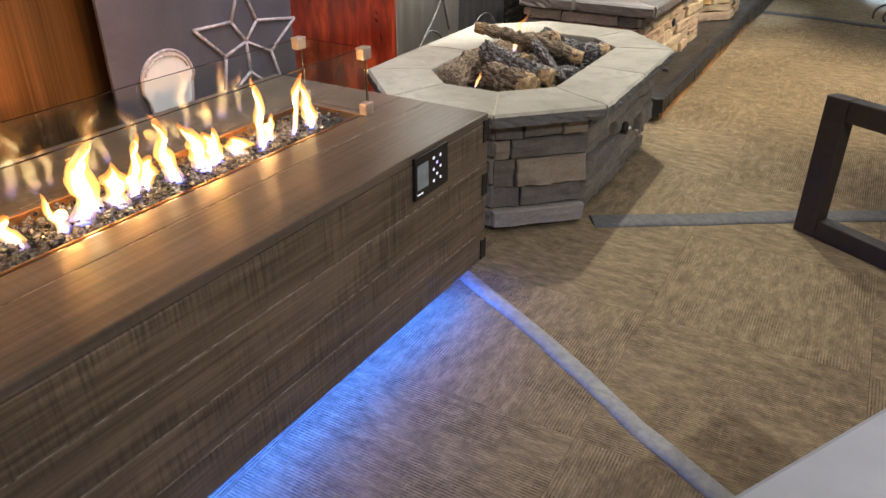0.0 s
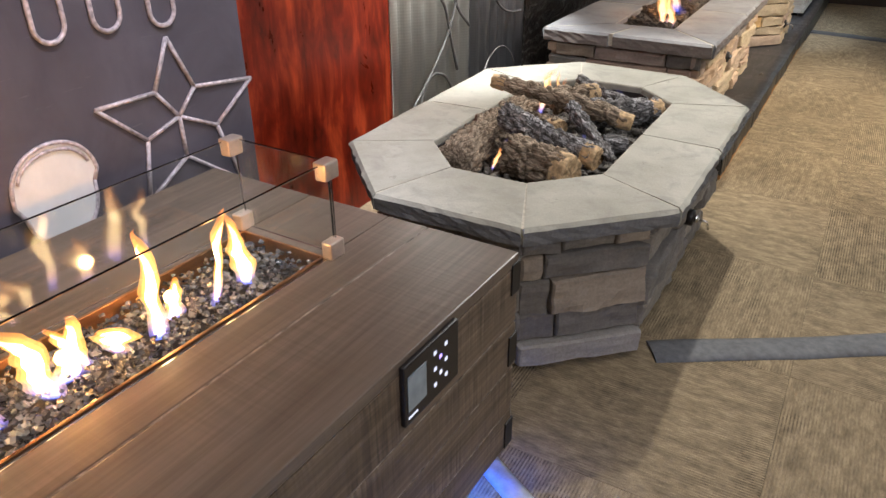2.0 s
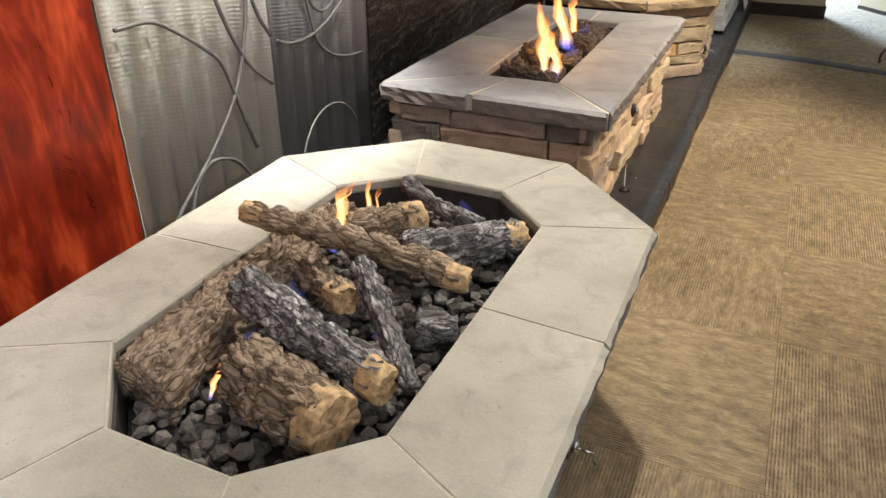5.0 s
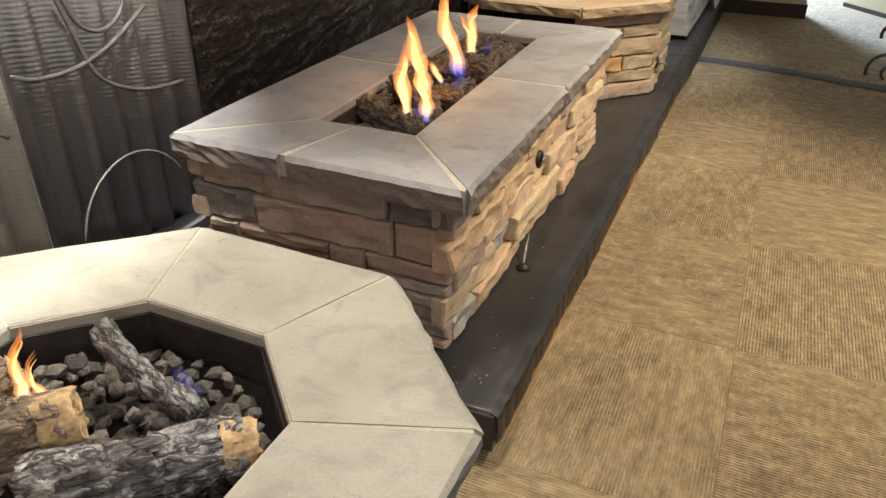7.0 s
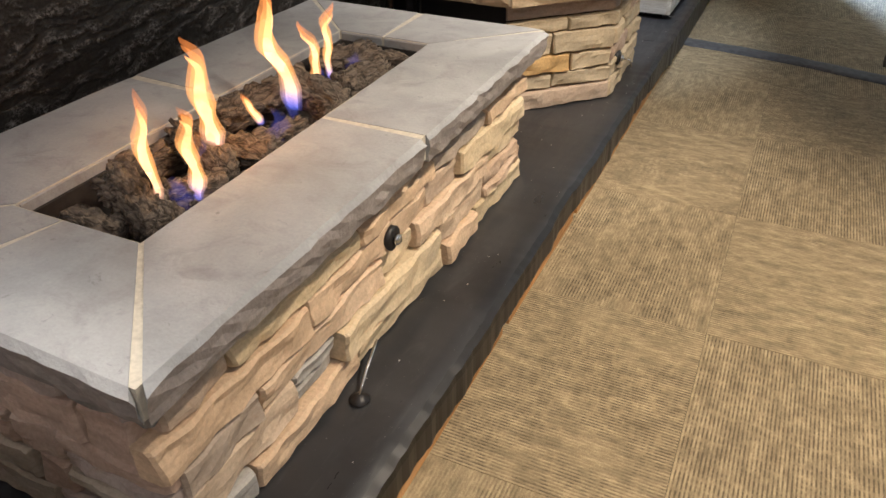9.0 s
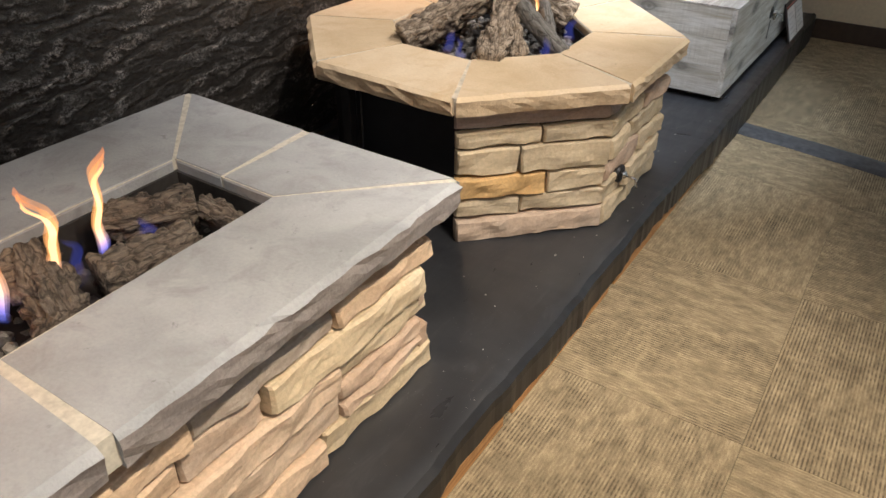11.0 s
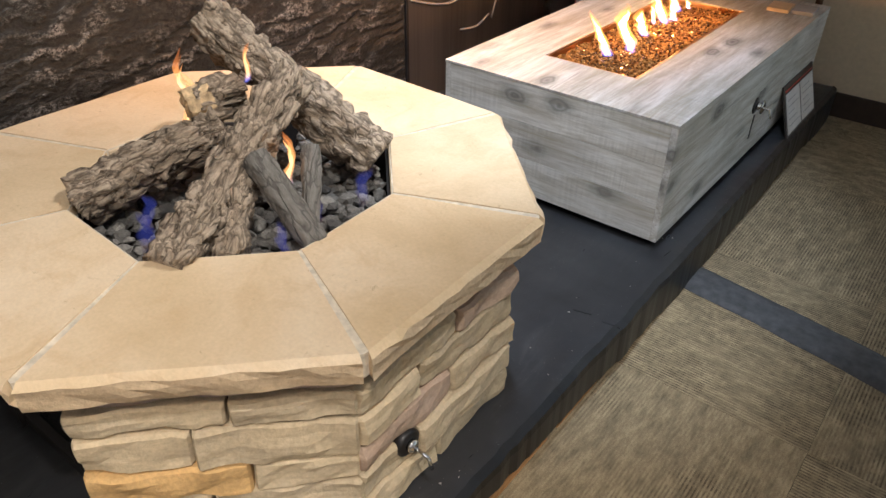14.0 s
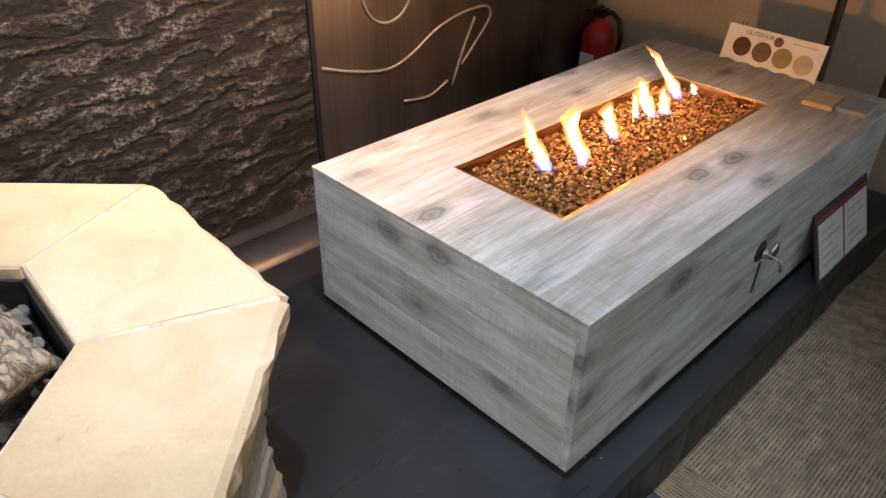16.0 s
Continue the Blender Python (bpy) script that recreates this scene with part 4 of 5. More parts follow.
def corrugated(name, y0, y1, z1, material, label, x):
    bm = bmesh.new()
    n, rows = int((y1 - y0) / 0.006), 1
    fronts = []
    for i in range(n + 1):
        y = y0 + (y1 - y0) * i / n
        u = math.sin(math.tau * y / 0.1)
        dx = 0.016 * math.copysign(abs(u) ** 0.75, u)
        fronts.append([bm.verts.new((x + dx - e, y, z)) for e in (0.0, 0.004) for z in (0.0, z1)])
    for a, b in zip(fronts, fronts[1:]):
        bm.faces.new((a[0], b[0], b[1], a[1]))
        bm.faces.new((a[2], a[3], b[3], b[2]))
        bm.faces.new((a[1], b[1], b[3], a[3]))
        bm.faces.new((a[0], a[2], b[2], b[0]))
    bmesh.ops.recalc_face_normals(bm, faces=bm.faces)
    return tagged(part(name, bm, material, None, "", True), label, "panel", "sheet panels along the wall")


zinc = corrugated("corrugated_panel", 4.803, 5.425, 2.2, "zinc", "bright galvanised corrugated metal sheet with curved grey lines", -1.36)
dark_zinc = corrugated("corrugated_panel", 5.43, 6.035, 2.2, "dark_zinc", "dull dark corrugated metal sheet with curved lines", -1.36)


def smooth_path(points, steps=8):
    """A smooth curve through the points."""
    p = [Vector(q) for q in points]
    p = [2 * p[0] - p[1], *p, 2 * p[-1] - p[-2]]
    made = []
    for a, b, c, d in zip(p, p[1:], p[2:], p[3:]):
        for k in range(steps):
            t = k / steps
            made.append(0.5 * (2 * b + (c - a) * t + (2 * a - 5 * b + 4 * c - d) * t * t + (3 * b - a - 3 * c + d) * t ** 3))
    return made + [p[-2]]


# Curved lines across the corrugated sheets, built as thin raised tubes.
wx = -1.322
for host, points in (
    (zinc, ((4.812, 0.844), (4.925, 0.842), (5.010, 0.800), (5.096, 0.742), (5.166, 0.678), (5.218, 0.537), (5.273, 0.393))),
    (zinc, ((5.274, 1.085), (5.304, 0.945), (5.325, 0.851), (5.356, 0.776), (5.402, 0.713))),
    (zinc, ((5.317, 0.898), (5.278, 0.736), (5.203, 0.582), (5.091, 0.465), (4.985, 0.380), (4.887, 0.297), (4.847, 0.171))),
    (zinc, ((4.941, 0.270), (4.980, 0.357), (5.035, 0.411), (5.099, 0.415), (5.172, 0.381), (5.235, 0.305))),
    (zinc, ((5.139, 1.129), (5.154, 0.941), (5.197, 0.801), (5.277, 0.660), (5.385, 0.567))),
    (dark_zinc, ((5.432, 0.692), (5.495, 0.670), (5.605, 0.668), (5.723, 0.699), (5.860, 0.769))),
    (dark_zinc, ((5.588, 0.857), (5.624, 0.735), (5.659, 0.640), (5.732, 0.585), (5.831, 0.554), (5.950, 0.542))),
    (dark_zinc, ((5.606, 0.857), (5.642, 0.764), (5.714, 0.737), (5.787, 0.786), (5.797, 0.909), (5.725, 0.973), (5.634, 0.933), (5.606, 0.857))),
):
    stroke(host, "bent_wire", smooth_path([(wx, *q) for q in points]), 0.006, "swirl", "dull grey curved line")
stroke(dark_zinc, "bent_wire", arc((wx, 5.703, 0.197), 0.2, 170, 25, 24, "yz", 1.05), 0.0035, "pale_swirl", "pale curved line")
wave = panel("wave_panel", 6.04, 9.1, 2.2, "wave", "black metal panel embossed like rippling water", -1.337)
on(wave, box(-1.352, -1.331, 9.1, 9.1145, 0.0, 2.2, 0.002), "edge_strip", "black_metal", "dark metal edge strip")
steel = panel("brushed_panel", 9.117, 10.37, 2.2, "steel_panel", "dark brushed metal panel with pale ground curves", -1.335)
bx = -1.334
for path in (
    [(bx, 9.132, 0.506), (bx, 9.241, 0.471), (bx, 9.359, 0.451), (bx, 9.450, 0.475), (bx, 9.541, 0.524), (bx, 9.642, 0.553), (bx, 9.753, 0.558), (bx, 9.783, 0.523), (bx, 9.721, 0.454), (bx, 9.660, 0.396)],
    arc((bx, 9.364, 0.681), 0.09, 190, 350, 18, "yz", 1.1),
    [(bx, 9.712, 0.533), (bx, 9.660, 0.435), (bx, 9.619, 0.336)],
    [(bx, 9.417, 0.338), (bx, 9.518, 0.327), (bx, 9.599, 0.356)],
):
    stroke(steel, "ground_curve", smooth_path(path, 5), 0.0045, "pale_swirl", "pale ground curve")


# ---- fire pits of stone ----
def valve(parent, at, turn, key=True, deep=0.02):
    """A gas valve: a round plate, a nut and a key, its face towards -y before the turn."""
    m = parent.matrix_world.inverted() @ pose(*at, 0, 0, turn)
    for name, bm, material in (
        ("valve_plate", lathe(((0.026, -deep), (0.026, 0.002), (0.021, 0.005), (0.009, 0.006))), "black_metal"),
        ("valve_nut", lathe(((0.012, 0.006), (0.012, 0.014), (0.006, 0.018))), "chrome"),
    ):
        ob = part(name, bm, material, parent, "", True)
        ob.matrix_local = m @ pose(0, 0, 0, 90, 0, 0)
    if key:
        ob = part("valve_key", tube(((0, -0.014, 0), (0, -0.045, -0.004), (0.004, -0.05, -0.03)), 0.0035), "chrome", parent, "chrome valve key", True)
        ob.matrix_local = m


O1_OUT = [(-1.055, 4.1), (-0.765, 3.806), (-0.342, 3.806), (-0.045, 4.1), (-0.047, 5.045), (-0.335, 5.352), (-0.773, 5.362), (-1.078, 5.075)]
O1_IN = [(-0.829, 4.23), (-0.675, 4.07), (-0.447, 4.069), (-0.293, 4.225), (-0.293, 4.955), (-0.441, 5.101), (-0.68, 5.105), (-0.828, 4.955)]
R_OUT = [(-1.051, 5.581), (-0.281, 5.563), (-0.288, 7.068), (-1.058, 7.085)]
R_IN = [(-0.778, 5.81), (-0.514, 5.811), (-0.535, 6.824), (-0.797, 6.828)]
O2_OUT = [(-0.965, 7.408), (-0.521, 7.391), (-0.209, 7.714), (-0.212, 8.163), (-0.522, 8.477), (-0.966, 8.494), (-1.278, 8.171), (-1.273, 7.722)]
O2_IN = [(-0.861, 7.665), (-0.635, 7.654), (-0.467, 7.83), (-0.473, 8.057), (-0.626, 8.22), (-0.852, 8.231), (-1.02, 8.055), (-1.014, 7.828)]


def pit(name, label, outer, inner, z0, z1, thick, slab_material, stone_material, sides, rows, base_in, splits, seed, bed_drop=0.1, body=True, laid={}, joint=0.004, broken=0.0, grout="grout", base=None, lift=0.0):
    n = len(outer)
    mid = (sum(p[0] for p in outer) / n, sum(p[1] for p in outer) / n, z0)
    ob = thing(name, mid, label, "fire pit")
    base = base or inset(outer, base_in)
    lap = (0.038, 0.004) if n == 4 else (0.014, 0.014)
    core = inset(base, 0.012)
    if body:
        on(ob, ring_prism(core, inset(inner, -0.03), z0, z1 - thick), "core", "mortar", "dark mortar core")
    on(ob, ring_prism(inset(outer, 0.011), inset(inner, -0.002), z1 - thick + 0.004, z1 + 0.0002), "grout", grout, "pale grout between the slabs")
    on(ob, ring_prism(inset(inner, -0.02), inset(inner, 0.006), z1 - thick - 0.11, z1 - 0.022), "liner", "pan", "sooty steel liner")
    on(ob, prism(inset(inner, -0.02), z1 - thick - 0.13, z1 - bed_drop), "burner_tray", "pan")
    for k in range(n):
        a, b, c, d = Vector(inner[k]), Vector(inner[(k + 1) % n]), Vector(outer[k]), Vector(outer[(k + 1) % n])
        cuts = [0.0, *splits.get(k, ()), 1.0]
        for u, v in zip(cuts, cuts[1:]):
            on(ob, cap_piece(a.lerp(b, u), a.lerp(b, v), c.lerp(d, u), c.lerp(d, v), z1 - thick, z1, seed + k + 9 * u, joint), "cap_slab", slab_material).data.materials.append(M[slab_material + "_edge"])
    for k in sides:
        a, b = base[k], base[(k + 1) % n]
        if k in laid:
            fit_in = (z1 - thick - z0 - lift - 0.002) / sum(h for h, _ in laid[k])
            laid_face(ob, a, b, z0 + lift, [(h * fit_in, row) for h, row in laid[k]], seed + 100 + k, 0.03, lap, broken)
            continue
        fit_in = (z1 - thick - z0 - lift - 0.002) / sum(rows)
        stone_face(ob, a, b, z0 + lift, [h * fit_in for h in rows], stone_material, seed + 100 + k, lap=lap)
    return ob


pit_1 = pit("octagonal_fire_pit", "long octagonal fire pit of grey ledge stone with pale rim", O1_OUT, O1_IN, 0.0, 0.474, 0.045, "grey_slab", "grey_stone", (0, 1, 2, 3, 4, 5, 6, 7), (0.075, 0.085, 0.11, 0.08, 0.075, 0.06), 0.108, {3: (0.5,), 7: (0.52,)}, 11, lift=0.02, laid={2: (
    (0.085, ((1.02, "pale_stone", 0.022),)),
    (0.1, ((0.3, "charcoal_stone", -0.006), (0.7, "charcoal_stone", 0.0))),
    (0.125, ((0.22, "grey_stone", 0.0), (0.8, "taupe_stone", 0.016))),
    (0.085, ((0.16, "taupe_stone", 0.0), (0.86, "charcoal_stone", 0.006))),
    (0.085, ((0.3, "charcoal_stone", 0.0), (0.45, "grey_stone", 0.0), (0.27, "taupe_stone", 0.0))),
), 1: (
    (0.09, ((0.4, "charcoal_stone", 0.01), (0.6, "grey_stone", 0.0))),
    (0.11, ((0.65, "taupe_stone", 0.0), (0.35, "charcoal_stone", 0.0))),
    (0.12, ((0.35, "charcoal_stone", 0.0), (0.65, "grey_stone", 0.01))),
    (0.08, ((0.7, "taupe_stone", 0.0), (0.3, "charcoal_stone", 0.0))),
    (0.08, ((0.5, "charcoal_stone", 0.0), (0.5, "grey_stone", 0.0))),
)})
valve(pit_1, (-0.09, 4.543, 0.255), 90)
# End face gets darker stones, aisle face paler ones: shade and light as colour.
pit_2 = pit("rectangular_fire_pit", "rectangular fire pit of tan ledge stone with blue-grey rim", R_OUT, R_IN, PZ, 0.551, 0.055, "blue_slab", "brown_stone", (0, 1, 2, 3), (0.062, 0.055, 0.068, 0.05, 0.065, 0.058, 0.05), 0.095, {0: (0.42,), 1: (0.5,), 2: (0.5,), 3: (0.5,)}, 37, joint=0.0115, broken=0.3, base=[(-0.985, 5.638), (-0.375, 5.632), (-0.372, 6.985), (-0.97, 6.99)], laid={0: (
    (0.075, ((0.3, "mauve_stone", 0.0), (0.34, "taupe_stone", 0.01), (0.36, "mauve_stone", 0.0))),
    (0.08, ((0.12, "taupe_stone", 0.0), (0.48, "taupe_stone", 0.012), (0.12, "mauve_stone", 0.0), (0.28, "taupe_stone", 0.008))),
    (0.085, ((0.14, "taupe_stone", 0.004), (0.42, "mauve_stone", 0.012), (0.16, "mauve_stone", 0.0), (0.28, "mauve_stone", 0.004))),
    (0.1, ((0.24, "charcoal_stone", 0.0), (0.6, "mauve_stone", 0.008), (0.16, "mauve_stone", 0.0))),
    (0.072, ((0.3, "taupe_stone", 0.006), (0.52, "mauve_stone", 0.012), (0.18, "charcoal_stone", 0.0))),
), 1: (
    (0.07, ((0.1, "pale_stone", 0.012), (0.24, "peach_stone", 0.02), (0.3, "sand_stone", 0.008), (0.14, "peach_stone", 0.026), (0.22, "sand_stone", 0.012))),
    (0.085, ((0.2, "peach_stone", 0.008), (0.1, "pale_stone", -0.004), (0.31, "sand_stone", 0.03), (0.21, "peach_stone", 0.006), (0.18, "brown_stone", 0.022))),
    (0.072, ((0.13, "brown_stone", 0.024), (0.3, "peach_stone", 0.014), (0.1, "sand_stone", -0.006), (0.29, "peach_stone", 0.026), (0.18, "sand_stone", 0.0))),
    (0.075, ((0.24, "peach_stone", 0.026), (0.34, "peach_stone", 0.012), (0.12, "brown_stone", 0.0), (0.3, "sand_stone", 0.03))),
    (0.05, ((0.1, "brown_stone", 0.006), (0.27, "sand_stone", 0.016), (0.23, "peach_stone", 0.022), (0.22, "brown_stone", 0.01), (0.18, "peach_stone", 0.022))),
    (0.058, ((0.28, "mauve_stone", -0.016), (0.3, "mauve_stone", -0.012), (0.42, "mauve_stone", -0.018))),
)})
valve(pit_2, (-0.33, 6.243, 0.357), 90, False)
pit_3 = pit("octagonal_fire_pit", "octagonal fire pit of buff ledge stone, one side bare", O2_OUT, O2_IN, PZ, 0.546, 0.045, "buff_slab", "tan_stone", (1, 2, 3), (0.075, 0.07, 0.075, 0.08, 0.08), 0.075, {}, 61, body=False, joint=0.0075, grout="buff_grout", laid={1: (
    (0.07, ((1.0, "pink_stone", 0.008),)),
    (0.058, ((0.42, "drab_stone", -0.004), (0.58, "drab_stone", 0.0))),
    (0.068, ((0.6, "orange_stone", 0.004), (0.4, "sand_stone", 0.0))),
    (0.078, ((0.4, "sand_stone", 0.0), (0.6, "drab_stone", 0.006))),
    (0.05, ((0.55, "sand_stone", -0.004), (0.45, "drab_stone", 0.0))),
    (0.06, ((1.0, "mauve_stone", -0.016),)),
), 2: (
    (0.068, ((0.45, "sand_stone", 0.008), (0.55, "drab_stone", 0.0))),
    (0.07, ((0.3, "drab_stone", 0.0), (0.7, "sand_stone", 0.01))),
    (0.064, ((0.55, "pink_stone", 0.0), (0.45, "sand_stone", 0.008))),
    (0.065, ((0.35, "sand_stone", 0.006), (0.65, "drab_stone", 0.0))),
    (0.056, ((0.6, "drab_stone", 0.0), (0.4, "pink_stone", 0.004))),
    (0.058, ((1.0, "mauve_stone", -0.016),)),
)})
O2_BASE = inset(O2_OUT, 0.088)
for k in (1, 2, 3):
    a, b = Vector(O2_BASE[k]), Vector(O2_BASE[(k + 1) % 8])
    inward = Vector((-0.744, 7.943)) - (a + b) / 2
    inward = inward.normalized() * 0.02
    on(pit_3, prism([tuple(a), tuple(b), tuple(b + inward), tuple(a + inward)], PZ, 0.5), "backing", "mortar", "dark backing board")
for k in (0, 4, 5, 6, 7):
    a, b = Vector(O2_BASE[k]), Vector(O2_BASE[(k + 1) % 8])
    inward = (Vector((-0.744, 7.943)) - (a + b) / 2).normalized() * 0.004
    on(pit_3, prism([tuple(a + inward * 8), tuple(b + inward * 8), tuple(b + inward * 9), tuple(a + inward * 9)], PZ, 0.5), "black_panel", "black", "glossy black bare metal side")
    on(pit_3, box(a.x - 0.014, a.x + 0.014, a.y - 0.014, a.y + 0.014, PZ, 0.5, 0.002), "post", "black_metal", "black metal post")
on(pit_3, box(-0.93, -0.55, 7.49, 7.508, PZ + 0.0005, PZ + 0.03, 0.002), "rail", "black_metal", "black metal rail")
valve(pit_3, (-0.25, 7.836, 0.245), 88)

scatter("stone_crumbs", 40, [(-0.34, 5.5), (-0.19, 5.5), (-0.19, 8.9), (-0.3, 8.9)], PZ + 0.001, PZ + 0.002, (0.0012, 0.003), "crumb", 21, "tiny pale stone crumbs on the black sheeting", "crumbs")
scatter("stone_crumbs", 16, [(-1.2, 7.08), (-0.3, 7.08), (-0.3, 7.36), (-1.0, 7.36)], PZ + 0.001, PZ + 0.002, (0.0012, 0.003), "crumb", 22, "tiny pale stone crumbs on the black sheeting", "crumbs")
# logs, rocks and fire of the long octagonal pit
G1, G2, G3 = "ceramic logs in the long octagonal pit", "ceramic logs in the rectangular pit", "ceramic logs in the octagonal pit"
scatter("lava_rocks", 1000, inset(O1_IN, 0.025), 0.378, 0.41, (0.010, 0.022), "rock", 5, "grey-brown lava rocks filling the pit", "lava rocks")
fire_log((-0.788, 4.575, 0.578), (-0.357, 4.649, 0.488), 0.0235, 0.0274, "bark", (1, 1), G1)
fire_log((-0.677, 4.401, 0.536), (-0.353, 4.319, 0.479), 0.0351, 0.0351, "ash", (0, 1), G1)
fire_log((-0.506, 4.530, 0.550), (-0.302, 4.328, 0.484), 0.0214, 0.0195, "ash", (0, 0), G1)
fire_log((-0.730, 4.182, 0.431), (-0.735, 4.669, 0.431), 0.0638, 0.0589, "bark", (0, 0), G1)
fire_log((-0.593, 4.279, 0.460), (-0.398, 4.235, 0.450), 0.0605, 0.0566, "bark", (0, 1), G1)
fire_log((-0.637, 4.704, 0.498), (-0.536, 4.818, 0.507), 0.0391, 0.0391, "bark", (0, 1), G1)
fire_log((-0.507, 4.712, 0.474), (-0.331, 4.908, 0.460), 0.0439, 0.0361, "ash", (0, 1), G1)
fire_log((-0.649, 4.983, 0.507), (-0.422, 4.930, 0.460), 0.0197, 0.0197, "ash", (0, 0), G1)
fire_log((-0.538, 4.507, 0.479), (-0.708, 4.604, 0.460), 0.0311, 0.0292, "bark", (1, 0), G1)
fire_log((-0.390, 4.521, 0.441), (-0.320, 4.550, 0.441), 0.0340, 0.0292, "ash", (0, 0), G1)
fire_log((-0.785, 4.598, 0.422), (-0.770, 4.909, 0.422), 0.0489, 0.0489, "bark", (0, 0), G1)
fire = thing("fire", (-0.58, 4.6, 0.4), "small orange and blue gas flames among the logs", "fire")
flame(fire, (-0.675, 4.858, 0.441), (-0.684, 4.862, 0.559), 0.0137, "flame_low")
flame(fire, (-0.652, 4.874, 0.441), (-0.660, 4.864, 0.536), 0.0098, "flame_low")
flame(fire, (-0.681, 4.700, 0.450), (-0.645, 4.730, 0.630), 0.0200, "flame_low")
flame(fire, (-0.627, 4.228, 0.422), (-0.615, 4.247, 0.484), 0.0117, "flame_low")
for x, y in ((-0.628, 4.340), (-0.574, 4.531), (-0.448, 4.498), (-0.485, 4.956), (-0.650, 4.490)):
    flame(fire, (x, y, 0.412), (x + 0.01, y + 0.01, 0.498), 0.034, "flame_blue")

# logs, rocks and fire of the rectangular pit
scatter("lava_rocks", 420, inset(R_IN, 0.03), 0.43, 0.46, (0.010, 0.02), "rock", 6, "dark lava rocks filling the pit", "lava rocks")
for log in (
    ((-0.719, 5.957, 0.537), (-0.558, 5.893, 0.518), 0.0353, 0.0353), ((-0.772, 6.000, 0.513), (-0.740, 6.138, 0.513), 0.0334, 0.0304),
    ((-0.748, 6.162, 0.542), (-0.593, 6.093, 0.513), 0.0356, 0.0356), ((-0.682, 6.178, 0.522), (-0.549, 6.173, 0.518), 0.0334, 0.0304),
    ((-0.766, 6.273, 0.518), (-0.701, 6.465, 0.542), 0.0357, 0.0326), ((-0.712, 6.476, 0.542), (-0.554, 6.433, 0.522), 0.0410, 0.0359),
    ((-0.580, 6.333, 0.508), (-0.621, 6.224, 0.504), 0.0324, 0.0304), ((-0.743, 6.615, 0.532), (-0.652, 6.751, 0.532), 0.0361, 0.0361),
    ((-0.602, 6.519, 0.527), (-0.580, 6.684, 0.522), 0.0368, 0.0306), ((-0.660, 6.771, 0.513), (-0.555, 6.764, 0.513), 0.0268, 0.0247),
    ((-0.630, 5.980, 0.508), (-0.567, 6.067, 0.508), 0.0352, 0.0301), ((-0.737, 5.871, 0.504), (-0.626, 5.871, 0.504), 0.0262, 0.0262),
):
    fire_log(*log, "dark", (0, 0), G2)
fire = thing("fire", (-0.65, 6.25, 0.45), "tall orange gas flames with blue bases over the logs", "fire")
flame(fire, (-0.597, 5.926, 0.513), (-0.600, 5.967, 0.732), 0.0381, "flame_low")
flame(fire, (-0.578, 6.002, 0.513), (-0.589, 6.018, 0.673), 0.0321, "flame_low")
flame(fire, (-0.645, 6.129, 0.513), (-0.674, 6.152, 0.740), 0.0383, "flame_low")
flame(fire, (-0.645, 6.388, 0.522), (-0.713, 6.411, 0.775), 0.0387, "flame_low")
flame(fire, (-0.671, 6.576, 0.522), (-0.701, 6.607, 0.688), 0.0308, "flame_low")
flame(fire, (-0.661, 6.297, 0.522), (-0.690, 6.284, 0.589), 0.0345, "flame_low")
flame(fire, (-0.636, 6.474, 0.522), (-0.668, 6.507, 0.684), 0.0204, "flame_low")
for x, y in ((-0.591, 5.974), (-0.645, 6.103), (-0.607, 6.264), (-0.640, 6.365), (-0.675, 6.529), (-0.647, 6.641)):
    flame(fire, (x, y, 0.489), (x + 0.012, y - 0.01, 0.580), 0.036, "flame_blue")

# logs, rocks and fire of the octagonal pit
scatter("lava_rocks", 620, inset(O2_IN, 0.02), 0.465, 0.503, (0.010, 0.022), "rock", 7, "grey lava rocks filling the pit", "lava rocks")
fire_log((-0.600, 7.682, 0.522), (-0.702, 8.053, 0.717), 0.0457, 0.0358, "bark", (0, 0), G3)
fire_log((-0.907, 8.023, 0.784), (-0.584, 8.143, 0.546), 0.0440, 0.0472, "bark", (0, 0), G3)
fire_log((-0.884, 7.695, 0.541), (-0.747, 7.922, 0.641), 0.0456, 0.0405, "bark", (0, 0), G3)
fire_log((-0.620, 7.884, 0.641), (-0.470, 7.875, 0.532), 0.0262, 0.0242, "smooth", (0, 0), G3)
fire_log((-0.551, 7.754, 0.532), (-0.647, 7.872, 0.622), 0.0298, 0.0238, "bark", (0, 0), G3)
fire_log((-0.599, 7.991, 0.622), (-0.504, 7.890, 0.532), 0.0181, 0.0161, "smooth", (0, 0), G3)
fire_log((-0.798, 7.903, 0.679), (-0.773, 7.987, 0.688), 0.0307, 0.0368, "bark", (1, 0), G3)
fire_log((-0.491, 7.767, 0.522), (-0.476, 7.834, 0.522), 0.0158, 0.0139, "split", (0, 0), G3)
fire_log((-0.478, 7.849, 0.518), (-0.475, 7.940, 0.518), 0.0159, 0.0139, "split", (0, 0), G3)
fire_log((-0.616, 7.675, 0.527), (-0.636, 7.726, 0.546), 0.0119, 0.0119, "split", (0, 0), G3)
fire = thing("fire", (-0.74, 7.94, 0.48), "small orange and violet gas flames between stacked logs", "fire")
flame(fire, (-0.599, 7.925, 0.565), (-0.597, 7.951, 0.670), 0.0180, "flame_low")
flame(fire, (-0.732, 7.973, 0.717), (-0.741, 7.986, 0.781), 0.0164, "flame_low")
flame(fire, (-0.860, 7.926, 0.546), (-0.896, 7.966, 0.755), 0.0163, "flame_low")
